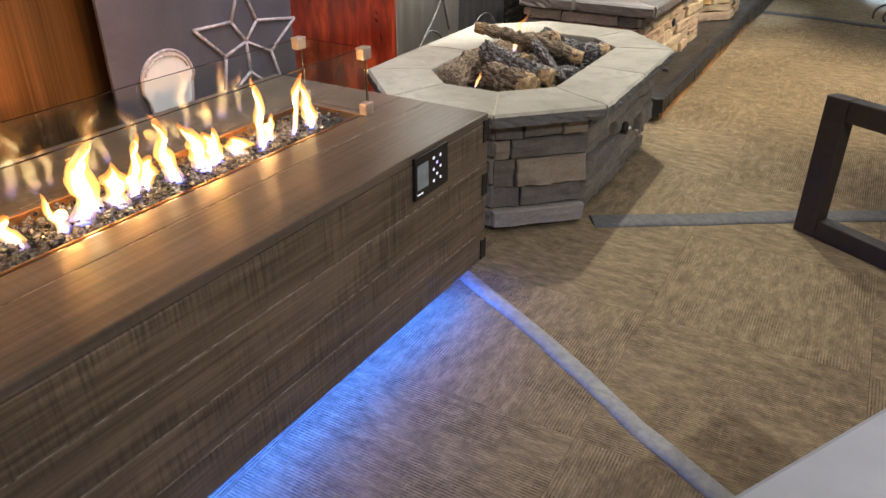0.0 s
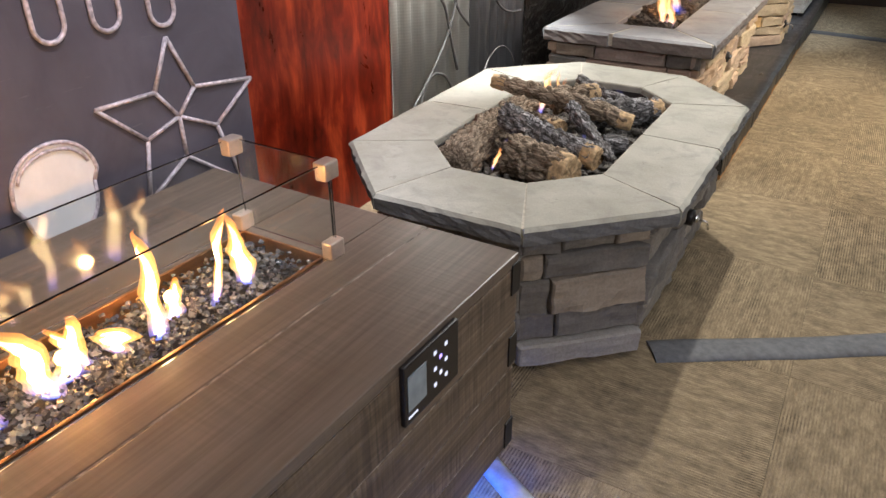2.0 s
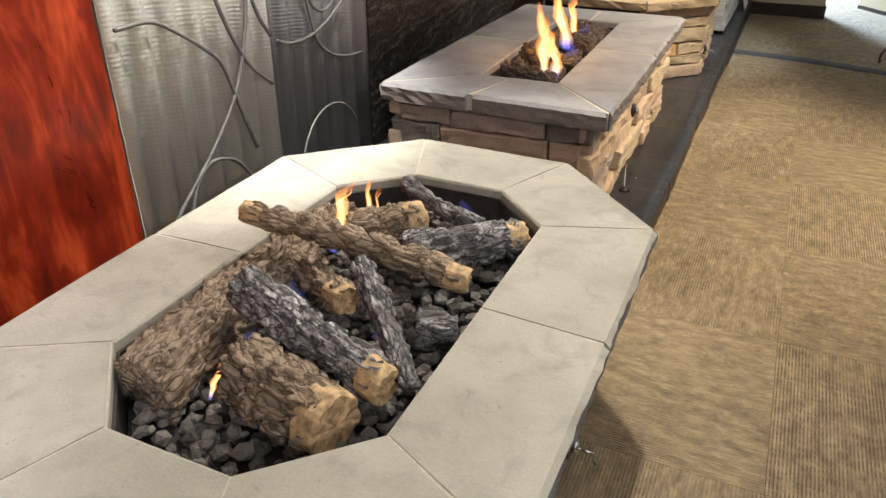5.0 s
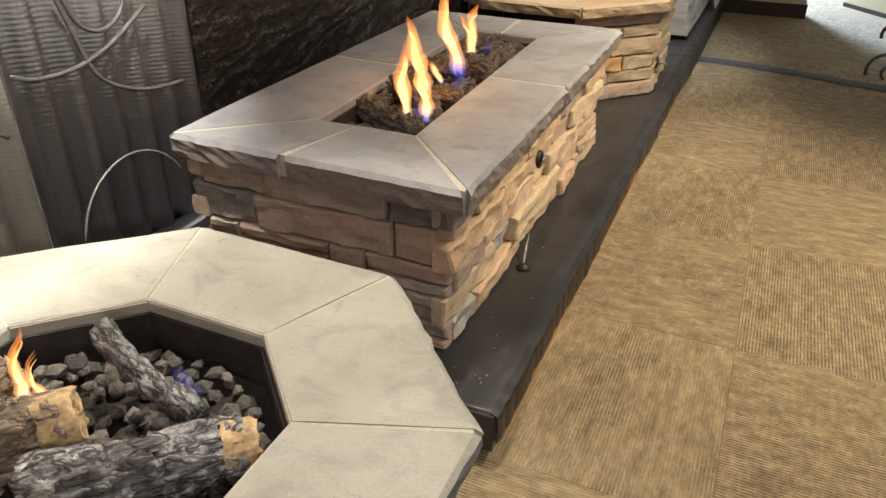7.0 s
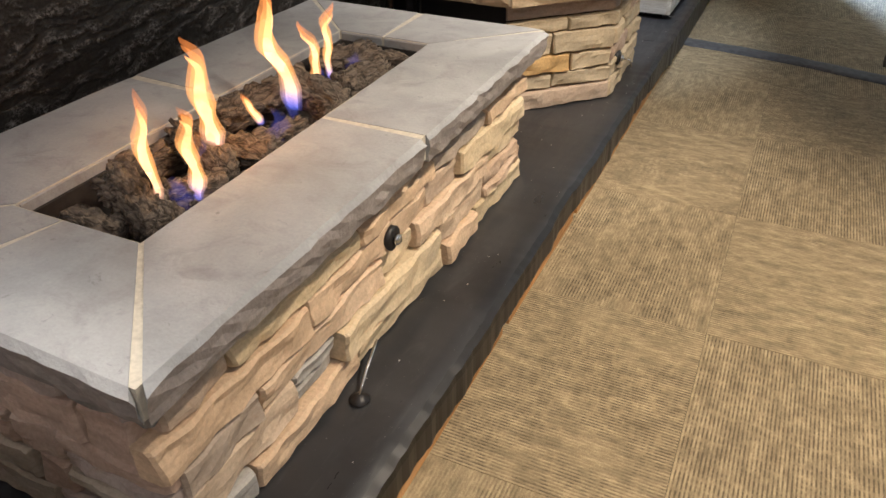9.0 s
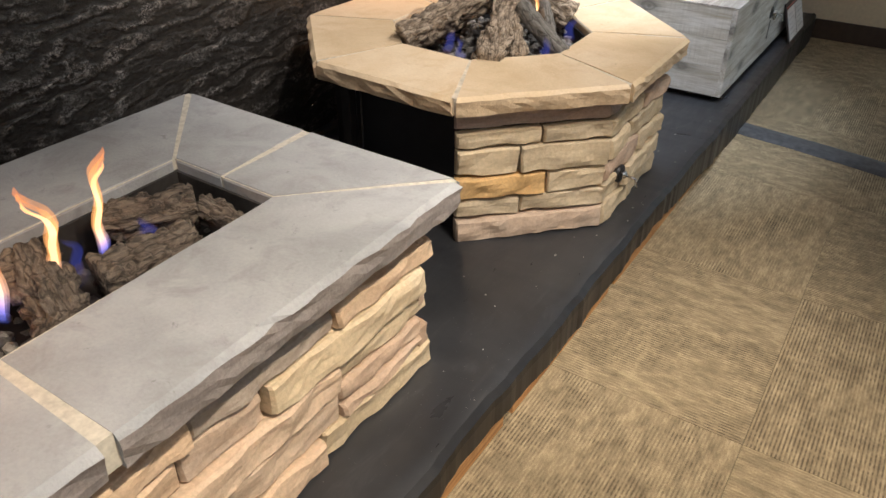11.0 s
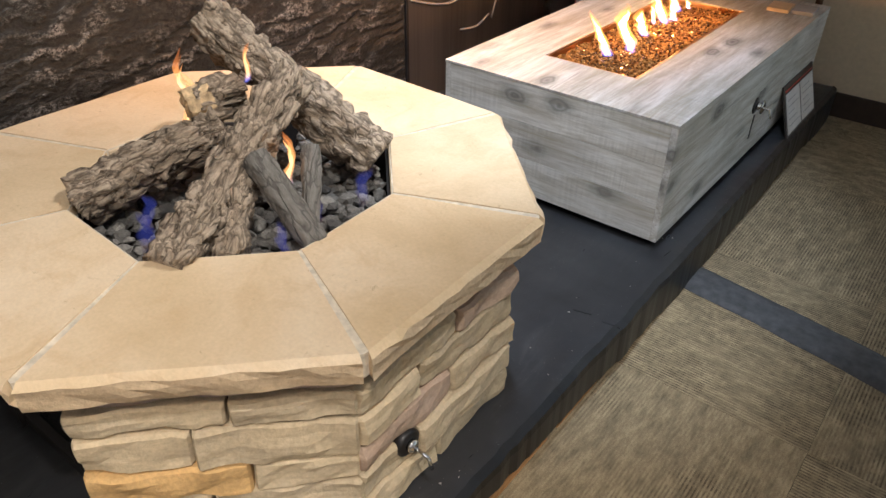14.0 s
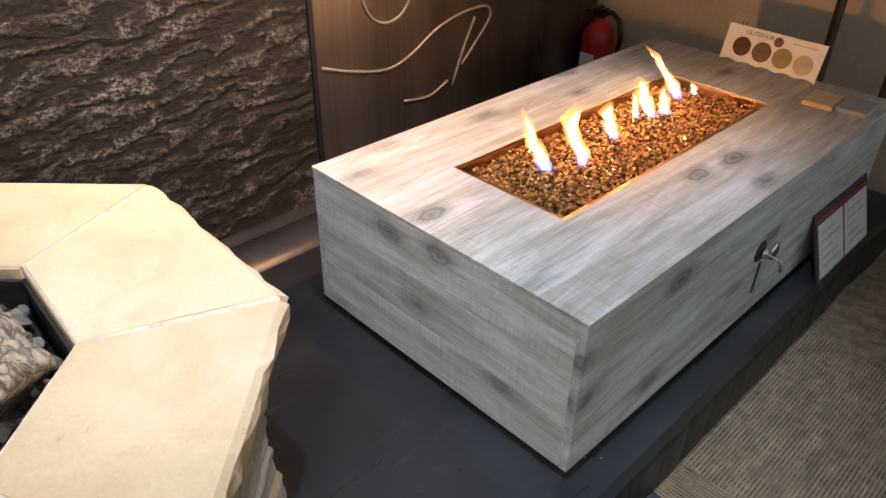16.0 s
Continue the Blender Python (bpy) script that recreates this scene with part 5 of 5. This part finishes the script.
for x, y in ((-0.508, 7.830), (-0.711, 7.713), (-0.550, 7.940), (-0.590, 7.811), (-0.774, 7.754), (-0.542, 8.050)):
    flame(fire, (x, y, 0.498), (x + 0.01, y, 0.584), 0.026, "flame_blue")


# ---- the brown fire table ----
T1 = thing("brown_fire_table", (-0.226, 3.524, 0), "long dark brown board fire table with a glass guard", "fire table", "", "", -1.9)
W, L, H = 0.817, 2.05, 0.585
seams = (0.11, 0.21, 0.32, 0.431, 0.561)
for z0, z1 in zip(seams, seams[1:]):
    part("side_board", box(-0.022, 0.0, -L, 0.0, z0 + 0.001, z1 - 0.0015, 0.004), "brown_wood", T1)
    part("side_board", box(-W, -W + 0.022, -L, 0.0, z0 + 0.001, z1 - 0.0015, 0.004), "brown_wood", T1)
    for y0, y1 in ((-0.022, -0.001), (-L + 0.001, -L + 0.022)):
        part("end_board", box(-W + 0.023, -0.023, y0, y1, z0 + 0.001, z1 - 0.0015, 0.004), "brown_wood", T1)
# Pale strips along the side seams paint in the board edge highlights.
for z in seams[1:4]:
    part("seam_filler", box(-0.004, -0.0012, -L + 0.004, -0.034, z - 0.0022, z + 0.0018), "seam", T1, "pale seam strip")
BX0, BX1, BY0, BY1 = -0.512, -0.3, -1.92, -0.205
for x0, x1, y0, y1 in ((-0.202, 0.0, -L, 0), (BX1, -0.205, -L, 0), (BX0, BX1 - 0.003, BY1, 0), (BX0, BX1 - 0.003, -L, BY0), (-W, BX0 - 0.003, -L, 0)):
    part("top_board", box(x0, x1, y0, y1, 0.5615, H, 0.003), "brown_top", T1)
part("seam_filler", box(-0.2049, -0.2021, -L + 0.002, -0.002, 0.566, H - 0.0006), "seam", T1, "pale seam strip")
part("burner_pan", box(BX0 - 0.01, BX1 + 0.007, BY0 - 0.01, BY1 + 0.01, 0.515, 0.545), "pan", T1)
for x0, x1, y0, y1 in ((BX1 - 0.009, BX1 - 0.003, BY0, BY1), (BX0, BX0 + 0.006, BY0, BY1), (BX0, BX1, BY1 - 0.006, BY1 - 0.0005), (BX0, BX1, BY0, BY0 + 0.006)):
    part("burner_trim", box(x0, x1, y0, y1, 0.546, H + 0.002, 0.001), "copper", T1, "copper burner trim")
part("plinth", box(-W + 0.12, -0.1, -L + 0.12, -0.12, 0.0005, 0.109), "black", T1, "dark recessed plinth")
part("light_strip", box(-0.072, -0.056, -L + 0.05, -0.05, 0.092, 0.102), "blue_led", T1, "glowing blue light strip")
for z0, z1 in ((0.503, 0.57), (0.335, 0.405), (0.115, 0.183)):
    bm = box(-0.03, 0.003, 0.0, 0.003, z0, z1, 0.0008)
    box(0.0005, 0.0035, -0.03, 0.003, z0, z1, 0.0008, bm)
    part("corner_bracket", bm, "black_metal", T1, "black metal corner bracket")
part("control_panel", box(0.0005, 0.010, -0.4, -0.24, 0.462, 0.577, 0.003), "black", T1, "black touch control panel")
ctl = T1.children[-1]
part("screen", box(0.0102, 0.0112, -0.3917, -0.3405, 0.4886, 0.5551), "screen", ctl, "pale grey screen")
for k, (y, z) in enumerate(((-0.314, 0.5532), (-0.2976, 0.5371), (-0.314, 0.5218), (-0.2811, 0.5218), (-0.2976, 0.5057), (-0.2811, 0.5523), (-0.314, 0.4905), (-0.2811, 0.4905))):
    part("button_mark", box(0.0102, 0.0112, y - 0.0035, y + 0.0035, z - 0.0035, z + 0.0035), "violet" if k == 1 else "lit_mark", ctl)
part("legend", box(0.0102, 0.0109, -0.3917, -0.3661, 0.4744, 0.4782), "lit_mark", ctl)
# glass guard
GZ = 0.772
for name, b in (("guard_pane", (BX1 + 0.008, BX1 + 0.014, BY0, BY1 + 0.02, H + 0.004, GZ)), ("guard_pane", (BX0 - 0.014, BX0 - 0.008, BY0, BY1 + 0.02, H + 0.004, GZ)), ("guard_pane", (BX0 - 0.006, BX1 + 0.006, BY1 + 0.015, BY1 + 0.021, H + 0.004, GZ)), ("guard_pane", (BX0 - 0.006, BX1 + 0.006, BY0 - 0.014, BY0 - 0.008, H + 0.004, GZ))):
    part(name, box(*b, 0.0008), "clear", T1, "clear tempered glass pane").visible_shadow = False
for x in (BX1 + 0.01, BX0 - 0.01):
    for z in (H + 0.001, GZ - 0.03):
        part("glass_clip", box(x - 0.014, x + 0.014, BY1 - 0.008, BY1 + 0.03, z, z + 0.034, 0.004), "clip", T1, "brushed metal glass clip")
pan_at = [tuple((T1.matrix_world @ Vector((x, y, 0)))[:2]) for x, y in ((BX0 + 0.01, BY0 + 0.01), (BX1 - 0.01, BY0 + 0.01), (BX1 - 0.01, BY1 - 0.01), (BX0 + 0.01, BY1 - 0.01))]
scatter("fire_glass", 5200, pan_at, 0.55, 0.58, (0.004, 0.0085), "dark_glass", 8, "dark reflective crushed fire glass in the burner", "fire glass")
fire = thing("fire", (-0.65, 2.7, 0.56), "row of bright yellow gas flames over dark glass", "fire")
rng = random.Random(4)
y, k = 1.6, 0
while y < 3.29:
    x = -0.638 + rng.uniform(-0.03, 0.03) - (3.3 - y) * 0.033
    if k % 4 == 2:
        firelight((x, y, 0.605), 3.2)
    k += 1
    flame(fire, (x, y, 0.565), (x + rng.uniform(-0.03, 0.03), y + rng.uniform(-0.05, 0.05), rng.choice((0.63, 0.65, 0.67, 0.7, 0.73, 0.76))), rng.uniform(0.026, 0.05))
    y += rng.uniform(0.035, 0.085)


# ---- the grey washed fire table ----
T2 = thing("grey_fire_table", (-0.231, 8.803, PZ), "low grey whitewashed wood fire table on the black platform", "fire table", "", "", -0.3)
W, L, Z0, Z1 = 0.7, 1.29, 0.026, 0.353
X0, X1, Y0, Y1 = -0.502, -0.213, 0.212, 1.035
part("body", box(-W + 0.02, -0.02, 0.02, L - 0.02, 0.03, 0.3), "mortar", T2)
part("foot_frame", box(-W + 0.04, -0.04, 0.04, L - 0.04, 0.0, 0.031), "black", T2, "black recessed base")
courses = (Z0, 0.135, 0.24, Z1 - 0.003)
for z0, z1 in zip(courses, courses[1:]):
    part("side_board", box(-0.018, 0.0, 0.0, L, z0, z1 - 0.0008, 0.0015), "grey_wood_y", T2)
    part("side_board", box(-W, -W + 0.018, 0.0, L, z0, z1 - 0.0008, 0.0015), "grey_wood_y", T2)
    part("end_board", box(-W + 0.0182, -0.0182, 0.0, 0.018, z0, z1 - 0.0008, 0.0015), "grey_wood_x", T2)
    part("end_board", box(-W + 0.0182, -0.0182, L - 0.018, L, z0, z1 - 0.0008, 0.0015), "grey_wood_x", T2)
top = ring_prism([(-W - 0.001, -0.001), (0.001, -0.001), (0.001, L + 0.001), (-W - 0.001, L + 0.001)], [(X0, Y0), (X1, Y0), (X1, Y1), (X0, Y1)], Z1 - 0.0025, Z1 + 0.003)
part("top", top, "grey_wood_y", T2, "whitewashed wood top")
for x0, x1, y0, y1 in ((X0, X0 + 0.01, Y0, Y1), (X1 - 0.01, X1, Y0, Y1), (X0 + 0.01, X1 - 0.01, Y0, Y0 + 0.01), (X0 + 0.01, X1 - 0.01, Y1 - 0.01, Y1)):
    part("burner_trim", box(x0 + 0.0005, x1 - 0.0005, y0 + 0.0005, y1 - 0.0005, Z1 - 0.04, Z1 + 0.001, 0.001), "copper", T2, "copper burner trim")
part("burner_pan", box(X0, X1, Y0, Y1, 0.301, 0.315), "pan", T2)
m = T2.matrix_world
amber = [tuple((m @ Vector((x, y, 0)))[:2]) for x, y in ((X0 + 0.014, Y0 + 0.014), (X1 - 0.014, Y0 + 0.014), (X1 - 0.014, Y1 - 0.014), (X0 + 0.014, Y1 - 0.014))]
scatter("fire_glass", 6500, amber, PZ + 0.325, PZ + 0.346, (0.003, 0.0065), "amber_glass", 9, "amber copper crushed fire glass glittering in the burner", "fire glass")
valve(T2, (-0.2285, 9.435, 0.33), 89.7, True, 0.0)
part("keyhole_slot", box(-0.002, 0.0015, 0.645, 0.657, 0.085, 0.165, 0.001), "black", T2, "dark hanging strap under the valve")
part("escutcheon", lathe(((0.022, 0), (0.022, 0.003), (0.014, 0.006), (0.004, 0.006))), "chrome", T2, "", True).matrix_local = T2.matrix_world.inverted() @ pose(-0.222, 9.5, 0.305, 0, 90, 0)
fire = thing("fire", (-0.6, 9.4, 0.47), "row of bright yellow gas flames over amber glass", "fire")
for foot, tip, w in (
    ((-0.608, 9.171, 0.469), (-0.656, 9.155, 0.588), 0.0263), ((-0.573, 9.248, 0.469), (-0.628, 9.236, 0.610), 0.0283), ((-0.605, 9.408, 0.469), (-0.637, 9.403, 0.550), 0.0265), ((-0.639, 9.554, 0.469), (-0.656, 9.556, 0.531), 0.0225),
    ((-0.614, 9.582, 0.469), (-0.661, 9.575, 0.560), 0.0246), ((-0.600, 9.621, 0.469), (-0.621, 9.624, 0.537), 0.0226), ((-0.632, 9.739, 0.469), (-0.725, 9.726, 0.595), 0.0289), ((-0.619, 9.794, 0.469), (-0.630, 9.795, 0.499), 0.0124),
):
    flame(fire, foot, tip, w * 1.2)


# ---- small things ----
def writing(parent, text, size, m, material, name="writing"):
    curve = bpy.data.curves.new(name, "FONT")
    curve.body, curve.size, curve.extrude, curve.align_x, curve.align_y = text, size, 0.0004, "CENTER", "CENTER"
    held = bpy.data.objects.new(name, curve)
    scene.collection.objects.link(held)
    data = bpy.data.meshes.new_from_object(held.evaluated_get(bpy.context.evaluated_depsgraph_get()))
    bpy.data.objects.remove(held)
    data.materials.clear()
    data.materials.append(M[material])
    ob = new(name, data)
    ob.parent = parent
    ob.matrix_local = m
    return ob


# sample card standing on the grey table
card = thing("sample_card", (-0.565, 10.075, PZ + 0.3565), "white sample card with round stone colour swatches", "sample card")
card.matrix_world = pose(-0.56, 10.065, PZ + 0.3565, -14, 0, -3)
bm = bmesh.new()
edge = [(-0.14 + 0.28 * k / 28, 0.006 * abs(math.sin(k * math.pi / 5.6))) for k in range(29)] + [(0.14, 0.1), (-0.14, 0.1)]
fr, bk = [bm.verts.new((x, 0.0, z)) for x, z in edge], [bm.verts.new((x, 0.004, z)) for x, z in edge]
bm.faces.new(fr)
bm.faces.new(list(reversed(bk)))
for k in range(len(edge)):
    bm.faces.new((fr[k], bk[k], bk[(k + 1) % len(edge)], fr[(k + 1) % len(edge)]))
bmesh.ops.recalc_face_normals(bm, faces=bm.faces)
part("card", bm, "white", card)
for x, z, r, mat in ((-0.085, 0.045, 0.026, "disc_1"), (-0.025, 0.043, 0.027, "disc_2"), (0.035, 0.041, 0.027, "disc_3"), (0.095, 0.038, 0.026, "disc_4"), (0.012, 0.079, 0.013, "disc_2")):
    part("swatch", lathe(((r, 0), (r, 0.0025), (r - 0.002, 0.003)), 24), mat, card).matrix_local = pose(x, -0.0003, z, 90, 0, 0)
writing(card, "OUTDOOR", 0.016, pose(-0.045, -0.0008, 0.085, 90, 0, 0), "tape")
part("print_bar", box(0.05, 0.12, -0.0012, -0.0004, 0.082, 0.087), "paper", card)
# stone samples on the table's corner
for x, y, turn, mat, label in ((-0.353, 9.95, 4, "buff_slab", "flat buff stone sample tile on the grey table"), (-0.277, 9.965, 3, "blue_slab", "flat grey stone sample tile on the grey table")):
    tile = tagged(part("sample_tile", box(-0.036, 0.036, -0.05, 0.05, 0, 0.012, 0.002), mat), label, "stone sample", "stone samples on the grey table")
    tile.matrix_world = pose(x, y, PZ + 0.3562, 0, 0, turn)
# poles of a patio heater between table and wall
for x, y, r in ((-0.47, 10.24, 0.013), (-0.3, 10.27, 0.013)):
    pole = tagged(part("heater_pole", lathe(((r * 2.6, 0), (r * 2.6, 0.01), (r, 0.02), (r, 1.9)), 16), "bronze_tube", None, "", True), "slim bronze metal pole standing behind the grey table", "pole", "bronze poles by the end wall")
    pole.matrix_world = pose(x, y, PZ)
# framed price sign leaning on the table
sign = thing("framed_sign", (-0.19, 9.88, PZ), "brown framed sign with printed white sheets, leaning", "sign")
sign.matrix_world = pose(-0.166, 9.885, PZ + 0.002, -18, 0, 90)
part("backing", box(-0.165, 0.165, 0.0, 0.006, 0, 0.18, 0.001), "brown_frame", sign)
for x0, x1 in ((-0.152, -0.006), (0.006, 0.152)):
    part("sheet", box(x0, x1, -0.002, -0.0004, 0.01, 0.15), "paper", sign, "printed white sheet")
    for k in range(5):
        part("print_bar", box(x0 + 0.016, x1 - 0.016 - 0.025 * (k % 3), -0.003, -0.0022, 0.035 + 0.022 * k, 0.038 + 0.022 * k), "print", sign)
part("heading", box(-0.152, 0.152, -0.002, -0.0004, 0.158, 0.162), "enamel", sign, "thin red heading line")
# wall socket
socket = thing("wall_socket", (-0.775, END_Y - 0.0005, 0.48), "ivory plastic wall socket on the end wall", "wall socket")
part("plate", box(-0.036, 0.036, -0.006, 0, -0.06, 0.06, 0.002), "outlet", socket)
for z in (-0.026, 0.026):
    part("outlet", lathe(((0.017, 0), (0.017, 0.0015), (0.014, 0.002)), 16), "outlet", socket).matrix_local = pose(0, -0.0055, z, 90, 0, 0)
    for x in (-0.006, 0.006):
        part("slot", box(x - 0.001, x + 0.001, -0.009, -0.0072, z - 0.002, z + 0.006), "black", socket)
# fire extinguisher in the corner
ext = thing("fire_extinguisher", (-1.265, 10.3, PZ), "red fire extinguisher with a black hose in the corner", "fire extinguisher")
part("cylinder", lathe(((0.05, 0), (0.058, 0.008), (0.06, 0.02), (0.06, 0.235), (0.054, 0.262), (0.036, 0.285), (0.018, 0.296), (0.016, 0.31)), 24), "enamel", ext, "glossy red cylinder", True)
part("head", box(-0.018, 0.018, -0.03, 0.02, 0.311, 0.34, 0.004), "black", ext)
part("lever", box(-0.009, 0.009, -0.085, 0.0, 0.343, 0.352, 0.002), "black", ext)
part("hose", tube([(0.018, 0, 0.325), (0.05, -0.01, 0.335), (0.085, -0.015, 0.315), (0.1, -0.015, 0.26), (0.09, -0.012, 0.18), (0.078, -0.01, 0.1)], 0.009, 10), "black", ext, "black rubber hose", True)
part("label_plate", box(-0.03, 0.03, -0.0625, -0.0605, 0.09, 0.19), "white", ext)
# gas key lying on the platform
key = thing("gas_key", (-0.292, 6.019, PZ), "chrome gas key with a round black flange on the platform", "gas key")
part("flange", lathe(((0.02, 0), (0.021, 0.004), (0.012, 0.009), (0.006, 0.014)), 18), "black_metal", key, "", True)
part("rod", tube(((0, 0.0, 0.01), (-0.012, 0.055, 0.035), (-0.02, 0.11, 0.06)), 0.0032), "chrome", key, "thin chrome rod", True)


# scraps and cuts on the black sheeting
for x, y, turn in ((-0.252, 8.462, 15), (-0.178, 8.463, 8)):
    cut_at = tagged(part("cut_mark", box(-0.022, 0.022, -0.002, 0.002, 0, 0.0012), "black"), "short dark cut in the black sheeting", "cut", "cuts in the sheeting")
    cut_at.matrix_world = pose(x, y, PZ + 0.0004, 0, 0, turn)


# cloth tapes on the carpet
def tape_strip(points, width, seed, material="tape"):
    bm = bmesh.new()
    rows = []
    n = 60
    for i in range(n + 1):
        s = i / n * (len(points) - 1)
        k = min(int(s), len(points) - 2)
        p = Vector(points[k]).lerp(Vector(points[k + 1]), s - k)
        d = (Vector(points[k + 1]) - Vector(points[k])).normalized()
        side = Vector((-d.y, d.x))
        row = []
        for j in range(7):
            u = j / 6 - 0.5
            w = width * (1 + 0.08 * noise.noise(Vector((seed, i * 0.13, 2))))
            q = p + side * (u * w) + side * 0.006 * noise.noise(Vector((seed, i * 0.1, 0)))
            z = 0.006 + 0.006 * (0.25 - u * u) * 4 * (0.6 + 0.6 * noise.noise(Vector((u * 3, i * 0.16, seed))))
            row.append(bm.verts.new((q.x, q.y, z if 0 < j < 6 else 0.0012)))
        rows.append(row)
    for a, b in zip(rows, rows[1:]):
        for j in range(6):
            bm.faces.new((a[j], a[j + 1], b[j + 1], b[j]))
    low = [[bm.verts.new((v.co.x, v.co.y, 0.0005)) for v in (r[0], r[-1])] for r in rows]
    for k in range(n):
        bm.faces.new((low[k][0], rows[k][0], rows[k + 1][0], low[k + 1][0]))
        bm.faces.new((low[k][1], low[k + 1][1], rows[k + 1][-1], rows[k][-1]))
        bm.faces.new((low[k][0], low[k + 1][0], low[k + 1][1], low[k][1]))
    bmesh.ops.recalc_face_normals(bm, faces=bm.faces)
    return tagged(part("cloth_tape", bm, material, None, "", True), "grey cloth tape strip covering a cable on the carpet", "tape", "grey tape strips on the carpet")


tape_strip([(-0.32, 3.565), (0.07, 3.342), (0.4, 3.115), (0.62, 2.99), (1.0, 2.75)], 0.058, 1, "pale_tape")
tape_strip([(-0.077, 4.157), (0.28, 4.378), (0.6, 4.585), (1.3, 5.0), (2.2, 5.45)], 0.105, 2)
tape_strip([(-0.17, 8.945), (0.1, 8.905), (0.355, 8.855), (0.6, 8.787), (1.8, 8.46)], 0.125, 3, "dark_tape")

# wooden block between the brown table and the stone pit
block = tagged(part("wood_block", box(-0.11, 0.11, -0.06, 0.06, 0.0005, 0.27, 0.006), "raw_wood"), "pale raw wood block standing beside the stone pit", "wood block")
block.matrix_world = pose(-1.03, 3.87, 0, 0, 0, -42)
cable = tagged(part("cable", tube([(-1.18, 3.68, 0.006), (-1.06, 3.72, 0.05), (-0.93, 3.78, 0.278), (-0.91, 3.85, 0.281), (-0.93, 3.9, 0.278), (-1.1, 4.06, 0.006)], 0.005, 8), "black", None, "", True), "thin black cable looped over the wood block", "cable")
# side frame of an outdoor chair
chair = thing("outdoor_chair", (0.6, 4.465, 0), "dark brown square-framed outdoor chair", "chair", "", "", -31)
for name, b in (("front_leg", (0, 0.085, 0, 0.06, 0.0, 0.515)), ("arm", (0.086, 0.85, 0, 0.06, 0.44, 0.515)), ("floor_rail", (0.086, 0.85, 0, 0.06, 0.0, 0.07)), ("rear_leg", (0.851, 0.94, 0, 0.06, 0.0, 0.515))):
    part(name, box(*b, 0.006), "brown_frame", chair)
part("cushion", box(0.33, 0.92, 0.062, 0.6, 0.28, 0.39, 0.03), "tape", chair, "dark grey seat cushion")
# low white-topped table
table = thing("low_table", (0.6, 2.5, 0), "low table with a glossy white top and a dark inset", "table", "", "", -29.8)
part("top", box(0, 0.75, 0, 0.62, 0.36, 0.4, 0.008), "marble", table, "glossy white top")
part("inset", box(0.12, 0.5, 0.1, 0.24, 0.4005, 0.412, 0.003), "tape", table, "dark grey inset lid")
for x in (0.03, 0.67):
    for y in (0.03, 0.54):
        part("leg", box(x, x + 0.05, y, y + 0.05, 0.0, 0.359, 0.003), "brown_frame", table)
# wrought iron scroll stand
stand = thing("scroll_stand", (0.79, 8.76, 0), "grey wrought iron stand with scrolled feet", "stand")
for z, r in ((0.085, 0.085), (0.27, 0.06)):
    part("scroll", tube(arc((0, 0, z), r, -100, 200, 26, "xz"), 0.009, 8), "iron", stand, "curled iron scroll", True)
part("scroll", tube(arc((0.03, 0, 0.075), 0.04, -60, 240, 20, "xz"), 0.008, 8), "iron", stand, "", True)
part("upright", tube(((0.06, 0, 0.0), (0.07, 0, 0.6), (0.08, 0, 0.9)), 0.012, 8), "iron", stand, "", True)
part("cross_bar", tube(((-0.02, 0, 0.17), (0.4, 0.02, 0.17)), 0.01, 8), "iron", stand, "", True)
part("upright", tube(((0.4, 0.02, 0.0), (0.4, 0.02, 0.9)), 0.012, 8), "iron", stand, "", True)


# ---- carpet tiles ----
PITCH = 0.61
tile_data = None
for i in range(-3, 6):
    for j in range(-14, 10):
        x, y = 0.28 + PITCH * (i + 0.5), 6.669 + PITCH * (j + 0.5)
        if i == -1 and y > 5.4 + PITCH and x + PITCH / 2 < PX - 0.3 or i <= -2 and y > 4.6 or x - PITCH / 2 > 3.58 or y + PITCH / 2 < -1.58 or x + PITCH / 2 < -1.39 or y - PITCH / 2 > 12.58:
            continue
        if tile_data is None:
            ob = part("carpet_tile", box(-PITCH / 2 + 0.0004, PITCH / 2 - 0.0004, -PITCH / 2 + 0.0004, PITCH / 2 - 0.0004, -0.008, 0.0, 0.0006), "carpet", floor)
            tile_data = ob.data
        else:
            ob = new("carpet_tile", tile_data)
            ob.parent = floor
        ob.matrix_local = pose(x, y, 0, 0, 0, 0 if (i + j) % 2 else 90)
